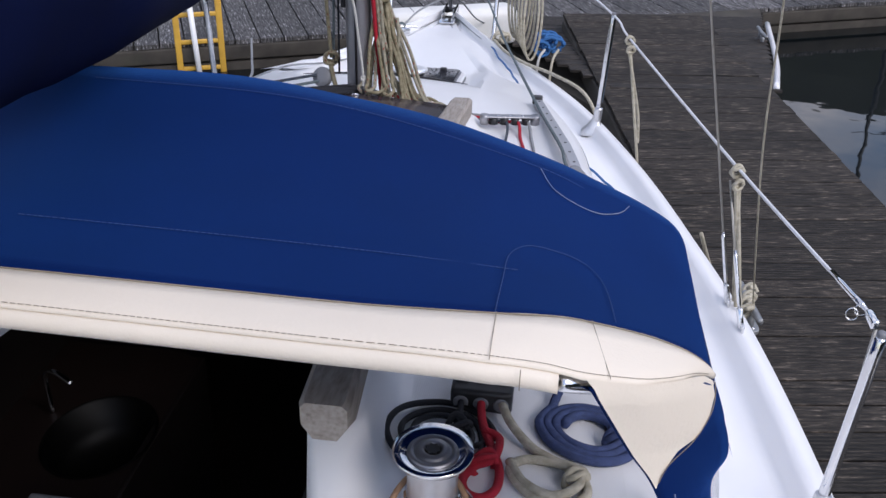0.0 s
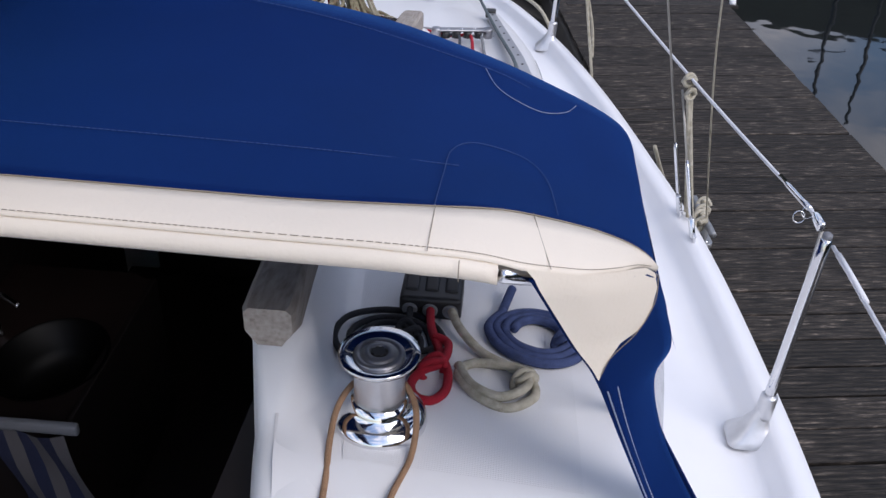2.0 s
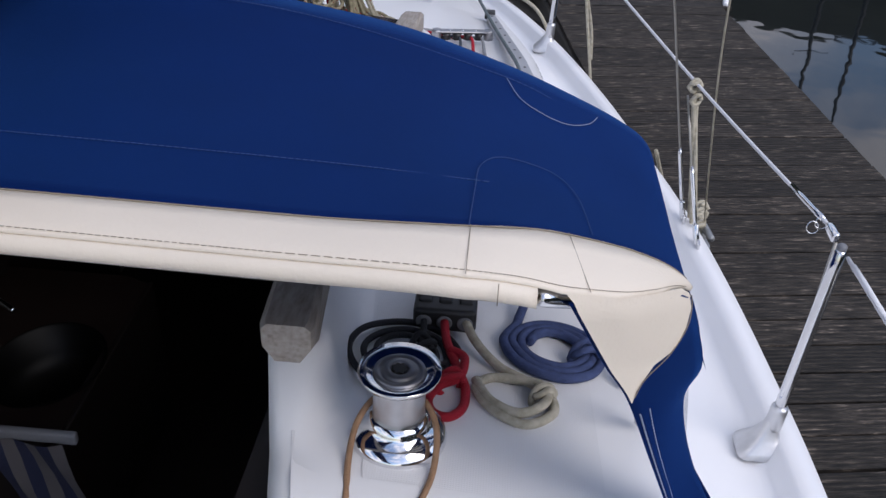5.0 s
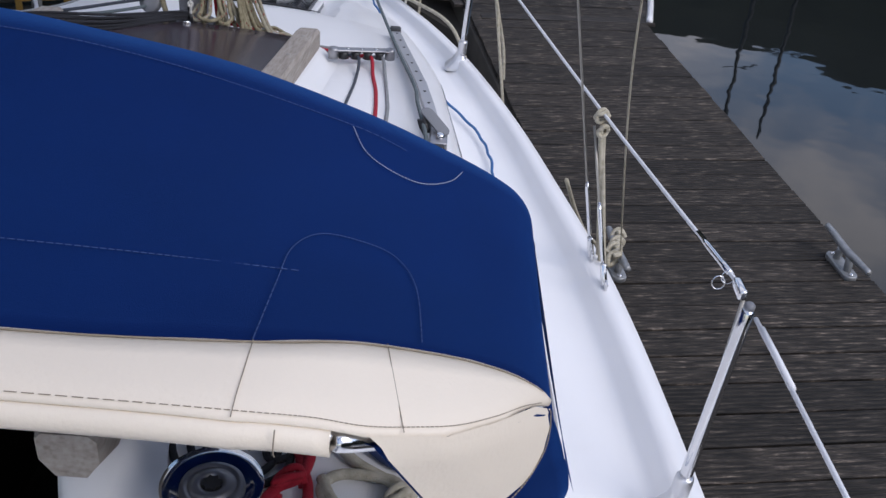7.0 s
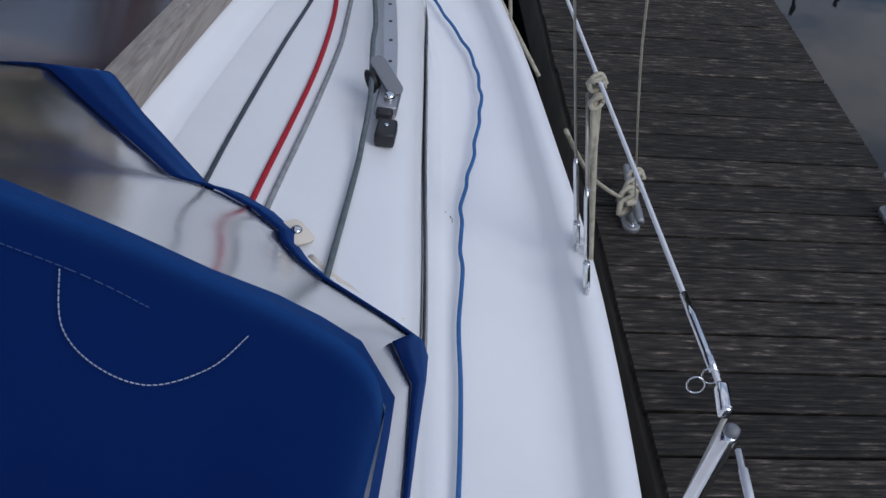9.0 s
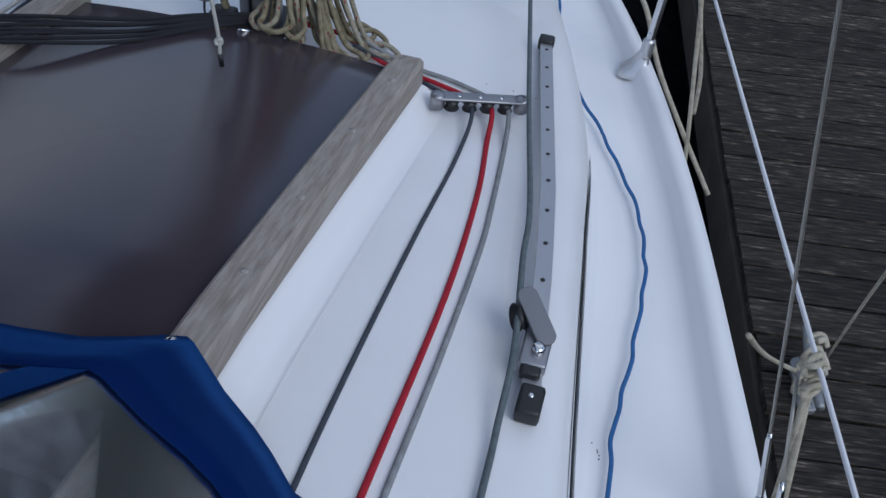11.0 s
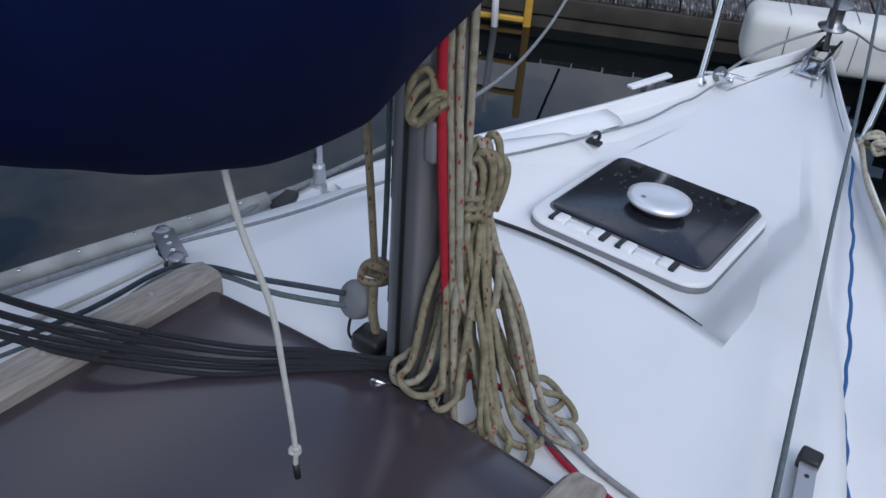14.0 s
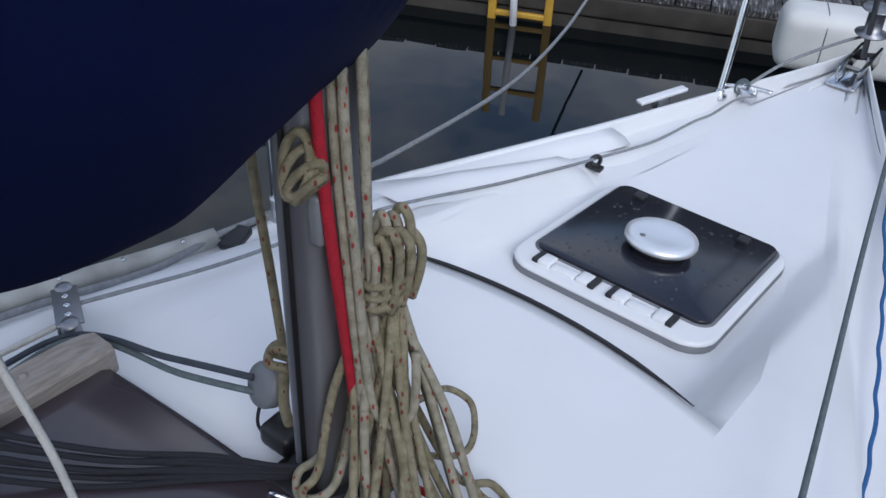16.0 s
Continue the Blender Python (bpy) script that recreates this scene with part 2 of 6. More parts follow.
def roof(x, y):
    """Height of the coachroof and foredeck at a place, without the sunk flat round the hatch."""
    return lerp(ROOF_Z, y) - 0.045 * (abs(x) / 0.9) ** 2.2


def sunk(x, y):
    z = roof(x, y)
    floor = 0.59 - 0.145 * (y - 4.36)
    if y < 4.02:
        return z
    side = min(1.0, max(0.0, (0.392 - abs(x)) / 0.095))
    return z + (min(floor, z) - z) * side


def warp(x, y):
    """Bend the rows so that the step by the hatch follows its curve."""
    return y - 0.35 * x * x * max(0.0, 1 - abs(y - 4.02) / 0.45) if abs(x) < 0.6 else y - 0.126 * max(0.0, 1 - abs(y - 4.02) / 0.45) * max(0.0, 1 - (abs(x) - 0.6) / 0.2)


def section(y, edge=None):
    """Starboard half of the deck at y, from the centre strip's edge to the topsides."""
    w, e, zd = lerp(ROOF_W, y), lerp(edge or EDGE, y), lerp(DECK_Z, y)
    if edge:
        w -= lerp([(2.5, 0), (3.0, 0.15), (4.0, 0.13), (4.35, 0)], y)
    w = min(w, e - 0.12) if y < 5 else min(w, e * 0.7)
    inner = min(INNER, w * 0.7) if y > 1.2 else 0.448 + (1.17 - y) * 0.2
    pts = []
    for k in range(13):
        x = inner + (w - 0.03 - inner) * k / 12
        pts.append((x, warp(x, y), max(sunk(x, y), zd)))
    zt = max(roof(w, y), zd)
    h = zt - zd
    b = min(0.15 if edge and y > 2.8 else 0.07, 0.35 * (e - w))
    for fx, fz in ((-0.01, 0.0), (0.008, -0.10), (0.02, -0.3), (0.75 * b, -0.9), (b, -0.97), (b + 0.02, -1.0)):
        pts.append((w + fx, y, zt + h * fz - (0.006 if fz == 0 and h > 0.02 else 0)))
    a = w + b + 0.02
    lip = e - min(0.13, 0.3 * (e - a) + 0.01)
    for k in range(1, 5):
        pts.append((a + (lip - a) * k / 4, y, zd))
    for fx, fz in ((0.25, 0.010), (0.42, 0.040), (0.52, 0.050), (0.95, 0.052), (1.0, 0.040), (0.99, -0.02), (0.97, -0.25), (0.93, -0.6), (0.80, -1.1)):
        pts.append((lip + (e - lip) * fx if fz > -0.1 else e * fx, y, zd + fz))
    return pts


stations = [-1.5 + 0.1 * k for k in range(24)] + [0.84, 0.88] + [0.92 + 0.06 * k for k in range(51)] + [3.98, 4.019, 4.021] + [4.06 + 0.05 * k for k in range(43)] + [6.2]
yacht = empty("sailing_yacht", (0, 3, 0), "white fibreglass sailing yacht moored beside a timber finger pontoon", "sailing boat")
def hull_part(name, rows, label=""):
    bm = grid(rows)
    bmesh.ops.recalc_face_normals(bm, faces=bm.faces)
    return part(name, bm, GEL, yacht, label)


deck_rows = [y for y in stations if y > 0.83]
hull_part("starboard_deck", [section(y) for y in deck_rows], "glossy white gelcoat deck and topsides")
hull_part("port_deck", [[(-x, y, z) for x, y, z in section(y0, EDGE_PORT)] for y0 in deck_rows], "glossy white gelcoat deck and topsides")
# the coamings and hull beside the cockpit, aft of the cabin
aft = []
aft_port = []
for y in [s for s in stations if s < 0.83] + [0.84]:
    s = section(0.84)
    e = lerp(EDGE, y) - lerp(EDGE, 0.84)
    drop = 0.12 * min(1, (0.84 - y) / 0.3)
    row = [(x if i < 13 else x + e * (i - 12) / 16, y, z - (drop if i < 14 else 0)) for i, (x, _, z) in enumerate(s)]
    row = [(0.62 + (x - INNER) * (row[12][0] - 0.62) / (row[12][0] - INNER), yy, z) if i < 13 else (x, yy, z) for i, (x, yy, z) in enumerate(row)]
    aft.append(row)
    f = lerp(EDGE_PORT, y) / lerp(EDGE, y)
    aft_port.append([(-x * (1 if i < 13 else 1 + (f - 1) * (i - 12) / 16), yy, z) for i, (x, yy, z) in enumerate(row)][::-1])
hull_part("starboard_coaming", aft)
hull_part("port_coaming", aft_port)
# cabin bulkhead, cockpit well
for sgn in (-1, 1):
    row = section(0.84)[:13]
    hull_part("aft_bulkhead", [[(sgn * x, y, z) for x, y, z in row], [(sgn * x, y - 0.03, 0.1) for x, y, z in row]])
    hull_part("cockpit_side", [[(sgn * 0.62, y, 1.0) for y in (-1.5, 0.83)], [(sgn * 0.62, y, 0.15) for y in (-1.5, 0.83)]])
hull_part("cockpit_sole", [[(-0.62, -1.5, 0.15), (0.62, -1.5, 0.15)], [(-0.62, 0.86, 0.15), (0.62, 0.86, 0.15)]])
hull_part("transom", [[(-1.27, -1.5, 1.0), (1.36, -1.5, 1.0)], [(-1.1, -1.5, -0.6), (1.1, -1.5, -0.6)]])
for sgn in (-1, 1):
    # inner sides of the companionway and the moulded runner under the rail
    rows = []
    for y in [0.84, 0.9, 0.96, 1.02, 1.08, 1.15] + [1.2 + 0.1 * k for k in range(22)]:
        xi, z, zb = rail_x(y), roof(0.5, y), rail_z(y) - 0.062
        if y < 1.1:
            xt = 0.425 + (1.17 - y) * 0.20
            rows.append([(sgn * (xt + 0.10), y, roof(xt + 0.10, y) + 0.001), (sgn * (xt + 0.07), y, z + 0.003), (sgn * (xt + 0.05), y, z + 0.003), (sgn * (xt + 0.03), y, z + 0.002), (sgn * (xt + 0.012), y, z - 0.002), (sgn * xt, y, z - 0.012), (sgn * (xt - 0.012), y, z - 0.05), (sgn * (xt - 0.018), y, z - 0.11), (sgn * (xt + 0.06), y, z - 0.4)])
        else:
            low = z - 0.30 if y < 1.18 else z - 0.10
            rows.append([(sgn * (xi + 0.14), y, roof(xi + 0.14, y) + 0.001), (sgn * (xi + 0.122), y, roof(xi + 0.122, y) + 0.004), (sgn * (xi + 0.108), y, z + 0.012), (sgn * (xi + 0.085), y, zb - 0.006), (sgn * (xi + 0.07), y, zb), (sgn * (xi + 0.012), y, zb), (sgn * xi, y, zb - 0.012), (sgn * (xi + 0.004), y, z - 0.08), (sgn * (xi + 0.01), y, low)])
    hull_part("hatch_runner", rows, "white moulded runner under the teak rail")

# centre strip ahead of the smoked panel, with the sunk flat for the hatch
ys = [3.3, 3.4, 3.5, 3.6, 3.7, 3.8, 3.9, 3.98, 4.019, 4.021] + [s for s in stations if s > 4.03]
rows = []
for y in ys:
    inner = min(INNER, lerp(ROOF_W, y) * 0.7)
    zd = lerp(DECK_Z, y)
    rows.append([(inner * (k / 12 - 1), warp(inner * (k / 12 - 1), y), max(sunk(inner * (k / 12 - 1), y), zd)) for k in range(25)])
bm = grid(rows)
bmesh.ops.recalc_face_normals(bm, faces=bm.faces)
part("foredeck", bm, GEL, yacht)

# ---- water, bank and pontoons ----
def wave_bump(m, strength, scale, dist=0.02):
    nt = m.node_tree
    tc = nt.nodes.new("ShaderNodeTexCoord")
    n = nt.nodes.new("ShaderNodeTexNoise")
    n.inputs["Scale"].default_value, n.inputs["Detail"].default_value = scale, 3
    bp = nt.nodes.new("ShaderNodeBump")
    bp.inputs["Strength"].default_value, bp.inputs["Distance"].default_value = strength, dist
    nt.links.new(tc.outputs["Object"], n.inputs["Vector"])
    nt.links.new(n.outputs[0], bp.inputs["Height"])
    nt.links.new(bp.outputs[0], nt.nodes["Principled BSDF"].inputs["Normal"])


wave_bump(WATER, 0.13, 1.3, 0.03)
WATER_Z = -0.42
bm = grid([[(-400 + 40 * i, -400 + 40 * j, WATER_Z) for i in range(21)] for j in range(21)])
tagged(mesh_ob("water", bm, WATER), "dark calm harbour water reflecting the sky", "water", kind="structure")

BANK = mat("wooded_bank", (0.02, 0.024, 0.015), 0.95, var=0.5, vscale=0.6)
rows = []
rng_b = random.Random(5)
for k in range(80):
    a = radians(-100 + 3.4 * k)
    c, s = math.sin(a), math.cos(a)
    h = lerp([(-2, 21), (-0.80, 20), (-0.68, 11), (-0.2, 9), (0.1, 9.4), (4, 9.4)], a) + 2.5 * noise.noise((k * 0.23, 0, 0)) + rng_b.uniform(-0.5, 0.5)
    rows.append([(c * 34, 4 + s * 30, WATER_Z - 0.5), (c * 35, 4 + s * 31, 0.6 * h), (c * 38, 4 + s * 34, h), (c * 44, 4 + s * 40, h * 0.9)])
tagged(mesh_ob("backdrop", grid(rows), BANK), "dark wooded bank beyond the harbour", "bank", kind="structure")


def moored_yacht(x, y, height, turn):
    """A yacht lying far off, of which the mast shows in the water."""
    th = empty("moored_yacht", (x, y, WATER_Z), "distant moored yacht with a tall dark mast", "yacht", "moored yachts")
    m = Matrix.Translation((x, y, WATER_Z)) @ Matrix.Rotation(turn, 4, "Z")
    rows = []
    for k in range(13):
        u = k / 12
        w = 1.2 * math.sin(math.pi * min(1, 0.25 + 0.75 * u)) ** 0.7 + 0.02
        rows.append([m @ Vector((w * c, -3.5 + 7.5 * u, z)) for c, z in ((-0.6, -0.3), (-0.95, 0.3), (-1, 0.85), (0, 0.95), (1, 0.85), (0.95, 0.3), (0.6, -0.3))])
    part("hull", grid(rows), BANK, th)
    part("spar", tube([m @ Vector((0, 0.5, z)) for z in (0.8, 3, 6, height)], 0.075, 10, taper=lambda u: 1 - 0.3 * u), BLACK, th)
    for z in (0.45 * height, 0.72 * height):
        part("spreader", tube([m @ Vector((-0.6, 0.4, z)), m @ Vector((0.6, 0.4, z))], 0.025, 6), BLACK, th)


moored_yacht(3 + 19 * math.sin(radians(19)), 7 + 19 * math.cos(radians(19)), 9.4, 0.4)
moored_yacht(3 + 21 * math.sin(radians(21.3)), 7 + 21 * math.cos(radians(21.3)), 9.6, -0.2)

BEAM = mat("dock_beam", (0.06, 0.052, 0.042), 0.9, color2=(0.03, 0.026, 0.022), vscale=5, bump=0.5, bscale=40, dirt=0.4, dirt_color=(0.05, 0.06, 0.03))


def decking_material(name, base):
    """Grooved boards: streaks along the grain, fine grooves and a tone of its own for each board."""
    m = bpy.data.materials.new(name)
    m.use_nodes = True
    nt = m.node_tree
    b = nt.nodes["Principled BSDF"]
    b.inputs["Roughness"].default_value = 0.68
    b.inputs["Specular IOR Level"].default_value = 0.32
    tc, info = nt.nodes.new("ShaderNodeTexCoord"), nt.nodes.new("ShaderNodeObjectInfo")
    add = nt.nodes.new("ShaderNodeVectorMath")
    add.operation = "MULTIPLY_ADD"
    mp = nt.nodes.new("ShaderNodeMapping")
    mp.inputs["Scale"].default_value = (9, 75, 20)
    comb = nt.nodes.new("ShaderNodeCombineXYZ")
    mul = nt.nodes.new("ShaderNodeMath")
    mul.operation, mul.inputs[1].default_value = "MULTIPLY", 50
    nt.links.new(info.outputs["Random"], mul.inputs[0])
    nt.links.new(mul.outputs[0], comb.inputs[0])
    nt.links.new(mul.outputs[0], comb.inputs[1])
    add.inputs[1].default_value = (1, 1, 1)
    nt.links.new(tc.outputs["Object"], add.inputs[0])
    nt.links.new(comb.outputs[0], add.inputs[2])
    nt.links.new(add.outputs[0], mp.inputs["Vector"])
    streak = nt.nodes.new("ShaderNodeTexNoise")
    streak.inputs["Scale"].default_value, streak.inputs["Detail"].default_value, streak.inputs["Roughness"].default_value = 1.0, 8, 0.7
    nt.links.new(mp.outputs[0], streak.inputs["Vector"])
    blot = nt.nodes.new("ShaderNodeTexNoise")
    blot.inputs["Scale"].default_value, blot.inputs["Detail"].default_value = 3.0, 5
    nt.links.new(add.outputs[0], blot.inputs["Vector"])
    ramp = nt.nodes.new("ShaderNodeValToRGB")
    e = ramp.color_ramp.elements
    e[0].position, e[0].color = 0.42, (*[c * 0.18 for c in base], 1)
    e[1].position, e[1].color = 0.57, (*base, 1)
    hi = ramp.color_ramp.elements.new(0.69)
    hi.color = (*[min(1, c * 5.5) for c in base], 1)
    nt.links.new(streak.outputs[0], ramp.inputs[0])
    tone = nt.nodes.new("ShaderNodeMapRange")
    tone.inputs[3].default_value, tone.inputs[4].default_value = 0.62, 1.35
    nt.links.new(info.outputs["Random"], tone.inputs[0])
    tone2 = nt.nodes.new("ShaderNodeMapRange")
    tone2.inputs[1].default_value, tone2.inputs[2].default_value, tone2.inputs[3].default_value, tone2.inputs[4].default_value = 0.3, 0.7, 0.75, 1.25
    nt.links.new(blot.outputs[0], tone2.inputs[0])
    tm = nt.nodes.new("ShaderNodeMath")
    tm.operation = "MULTIPLY"
    nt.links.new(tone.outputs[0], tm.inputs[0])
    nt.links.new(tone2.outputs[0], tm.inputs[1])
    sc = nt.nodes.new("ShaderNodeVectorMath")
    sc.operation = "SCALE"
    nt.links.new(ramp.outputs[0], sc.inputs[0])
    nt.links.new(tm.outputs[0], sc.inputs["Scale"])
    nt.links.new(sc.outputs[0], b.inputs["Base Color"])
    bp = nt.nodes.new("ShaderNodeBump")
    bp.inputs["Strength"].default_value, bp.inputs["Distance"].default_value = 0.7, 0.004
    nt.links.new(streak.outputs[0], bp.inputs["Height"])
    nt.links.new(bp.outputs[0], b.inputs["Normal"])
    return m


DECKING = decking_material("grooved_decking", (0.036, 0.0295, 0.0242))
DECKING_FAR = decking_material("smooth_decking", (0.12, 0.115, 0.115))


def board_mesh(name, length, width, thick, grooves, material):
    """One board along x, with fine grooves along its upper side."""
    prof, n = [], grooves
    if n:
        step = width / n
        for k in range(n):
            y = -width / 2 + k * step
            prof += [(y + 0.14 * step, -0.0035), (y + 0.30 * step, 0), (y + 0.84 * step, 0)]
        prof = [(-width / 2, -0.004)] + prof + [(width / 2, -0.004)]
    else:
        prof = [(-width / 2, -0.004), (-width / 2 + 0.004, 0), (width / 2 - 0.004, 0), (width / 2, -0.004)]
    prof += [(width / 2, -thick), (-width / 2, -thick)]
    bm = grid([[(x, y, z) for y, z in prof] for x in (-length / 2, length / 2)], close=True)
    for x in (-length / 2, length / 2):
        bm.faces.new([v for v in bm.verts if abs(v.co.x - x) < 1e-6])
    bmesh.ops.recalc_face_normals(bm, faces=bm.faces)
    me = bpy.data.meshes.new(name)
    bm.to_mesh(me)
    bm.free()
    me.materials.append(material)
    return me


AX = Vector((-0.158, 1, 0)).normalized()
AC = Vector((AX.y, -AX.x, 0))
F0 = Vector((1.385, 4.0, 0))
FW = 1.20
finger = empty("finger_pontoon", F0, "weathered grey timber finger pontoon of grooved cross boards", "pontoon")
tagged(finger, kind="structure")
fm = Matrix((( AC.x, AX.x, 0, F0.x), (AC.y, AX.y, 0, F0.y), (0, 0, 1, 0), (0, 0, 0, 1)))
for x, w in ((0.025, 0.05), (FW - 0.025, 0.05)):
    bm = box((w, 10.4, 0.20), (x, -1.0, -0.138), 0.008)
    bmesh.ops.transform(bm, matrix=fm, verts=bm.verts)
    part("edge_beam", bm, BEAM, finger, "dark worn edge timber")
bm = box((FW - 0.2, 10.0, 0.35), (FW / 2, -1.0, -0.37), 0.03)
bmesh.ops.transform(bm, matrix=fm, verts=bm.verts)
part("float", bm, BLACK, finger)
plank = board_mesh("plank", FW - 0.03, 0.139, 0.03, 7, DECKING)
k, y = 0, -5.9
while y < 4.25:
    ob = new("plank", plank)
    ob.parent = finger
    ob.matrix_parent_inverse = finger.matrix_world.inverted()
    ob.matrix_basis = fm @ pose(FW / 2 + random.uniform(-0.004, 0.004), y, random.uniform(-0.002, 0.002), 0, random.uniform(-0.2, 0.2), random.uniform(-0.15, 0.15))
    y += 0.149

M0 = Vector((0.35, 8.55, 0))
MX = Vector((1, 0.445, 0)).normalized()
MY = Vector((-MX.y, MX.x, 0))
mm = Matrix(((MX.x, MY.x, 0, M0.x), (MX.y, MY.y, 0, M0.y), (0, 0, 1, -0.17), (0, 0, 0, 1)))
main = empty("main_pontoon", M0, "long grey timber main pontoon of lengthways-laid boards", "pontoon")
tagged(main, kind="structure")
for y, z, h, d in ((-0.05, -0.10, 0.12, 0.08), (-0.02, -0.24, 0.13, 0.10), (3.0, -0.14, 0.22, 0.08)):
    bm = box((26, d, h), (2, y, z), 0.012)
    bmesh.ops.transform(bm, matrix=mm, verts=bm.verts)
    part("waling_beam", bm, BEAM, main)
bm = box((26, 2.7, 0.5), (2, 1.5, -0.35), 0.03)
bmesh.ops.transform(bm, matrix=mm, verts=bm.verts)
part("float", bm, mat("float_concrete", (0.10, 0.085, 0.07), 0.95, color2=(0.05, 0.045, 0.035), vscale=4, bump=0.5, bscale=30), main)
far_plank = board_mesh("plank", 3.1, 0.19, 0.035, 0, DECKING_FAR)
for k in range(110):
    ob = new("plank", far_plank)
    ob.parent = main
    ob.matrix_parent_inverse = main.matrix_world.inverted()
    ob.matrix_basis = mm @ pose(-10.0 + 0.2 * k, 1.48 + random.uniform(-0.01, 0.01), random.uniform(-0.003, 0.003), 0, 0, 90)
# triangular gussets where the finger meets the main pontoon
gus = empty("pontoon_gusset", (1.1, 7, 0), "grey timber gusset between the two pontoons", "pontoon")
tagged(gus, kind="structure")
bm = prism([(1.16, 6.2), (2.24, 6.4), (2.6, 9.7), (0.0, 8.55), (0.62, 7.0)], -0.3, -0.172)
part("gusset_plate", bm, BEAM, gus, smooth=False)
for k in range(20):
    y = 6.42 + 0.15 * k
    x0 = 1.08 - (y - 6.42) * 0.62 if y < 8.4 else -0.15 + (y - 8.4) * 2.1
    x1 = 2.24 + (y - 6.4) * 0.12
    if x1 - x0 > 0.2:
        me = board_mesh("plank", x1 - x0, 0.142, 0.02, 0, DECKING)
        ob = new("plank", me)
        ob.parent = gus
        ob.matrix_parent_inverse = gus.matrix_world.inverted()
        ob.matrix_basis = pose((x0 + x1) / 2, y + 0.09, 0.002 - 0.068 * (y - 6.4), -3.9, 0, 8)

# ---- companionway rails and the smoked sliding hatch ----
PLUG = mat("teak_plug", (0.36, 0.34, 0.31), 0.8, var=0.3, vscale=40)


def handrail(sgn):
    rows = []
    ys = [1.085, 1.10, 1.15, 1.3, 1.6, 2.0, 2.4, 2.8, 3.1, 3.2, 3.26, 3.30, 3.32, 3.325]
    for i, y in enumerate(ys):
        z1 = rail_z(y)
        z0 = z1 - 0.062
        s = 1.0 if 0 < i < len(ys) - 3 else (0.9 if i in (0,) else (0.95, 0.8, 0.5)[i - len(ys) + 3])
        xm = rail_x(y) + 0.037
        xi, xo = xm - 0.037 * s, xm + 0.037 * s
        zt = z0 + (z1 - z0) * (1 if i < len(ys) - 3 else (0.95, 0.85, 0.7)[i - len(ys) + 3])
        c = 0.008
        n, h = (0.016, 0.024) if i < 2 else (0.001, 0.002)
        rows.append([(sgn * (xi + n), y, z0), (sgn * xi, y, z0 + h), (sgn * xi, y, zt - c), (sgn * (xi + c), y, zt), (sgn * (xo - c), y, zt), (sgn * xo, y, zt - c), (sgn * xo, y, z0 + h), (sgn * (xo - n), y, z0)])
    bm = grid(rows, close=True)
    bm.faces.new([v for v in bm.verts if abs(v.co.y - ys[0]) < 1e-6])
    bm.faces.new([v for v in bm.verts if abs(v.co.y - ys[-1]) < 1e-6])
    bmesh.ops.recalc_face_normals(bm, faces=bm.faces)
    tr = empty("teak_rail", (sgn * 0.4, 2.2, 1.1), "weathered silver-grey teak rail along the hatch runner", "rail", "hatch rails")
    part("timber", bm, TEAK, tr, smooth=False)
    for y in (1.35, 1.75, 2.15, 2.48, 2.70, 2.95, 3.18):
        part("plug", lathe([(0.0075, -0.004), (0.0075, 0.0006), (0.002, 0.0008)], (sgn * (rail_x(y) + 0.04), y, rail_z(y)), 12), PLUG, tr, "pale round wooden plug")
    return tr


handrail(1), handrail(-1)
hatch = empty("sliding_hatch", (0, 3, 0.9), "glossy smoked brown acrylic hatch cover between teak rails", "hatch")
rows = []
for y in (2.05, 2.06, 2.5, 2.9, 3.2, 3.285, 3.30):
    rows.append([(x, y, rail_z(y) - 0.034 + 0.022 * (1 - (x / 0.39) ** 2) - (0.008 if y in (2.05, 3.30) else 0)) for x in [rail_x(y) * (k / 8 - 1) for k in range(17)]])
bm = grid(rows)
rows2 = [[(x, y, z - 0.012) for x, y, z in r] for r in rows]
grid(rows2, bm)
part("panel", bm, ACRYLIC, hatch)
bm = grid([[(x, 3.301, rail_z(3.3) - 0.043 + 0.022 * (1 - (x / 0.39) ** 2)) for x in [0.40 * (k / 8 - 1) for k in range(17)]], [(x, 3.335, roof(x, 3.335) + 0.004) for x in [0.40 * (k / 8 - 1) for k in range(17)]]])
part("front_lip", bm, GEL, hatch, "white moulded front edge")

# ---- sprayhood ----
def bow_line(y, table, steps=5):
    return [Vector((p.x, y, p.z)) for p in spline([(x, 0, z) for x, z in table], steps)]


A0 = [(0, 1.582), (0.25, 1.577), (0.5, 1.571), (0.68, 1.567), (0.76, 1.555), (0.82, 1.535), (0.88, 1.510), (0.928, 1.484), (0.957, 1.452), (0.972, 1.41), (0.978, 1.375)]
A1 = [(0, 1.624), (0.25, 1.622), (0.42, 1.602), (0.58, 1.571), (0.73, 1.525), (0.84, 1.478), (0.915, 1.442), (0.955, 1.415), (0.976, 1.38), (0.984, 1.335)]
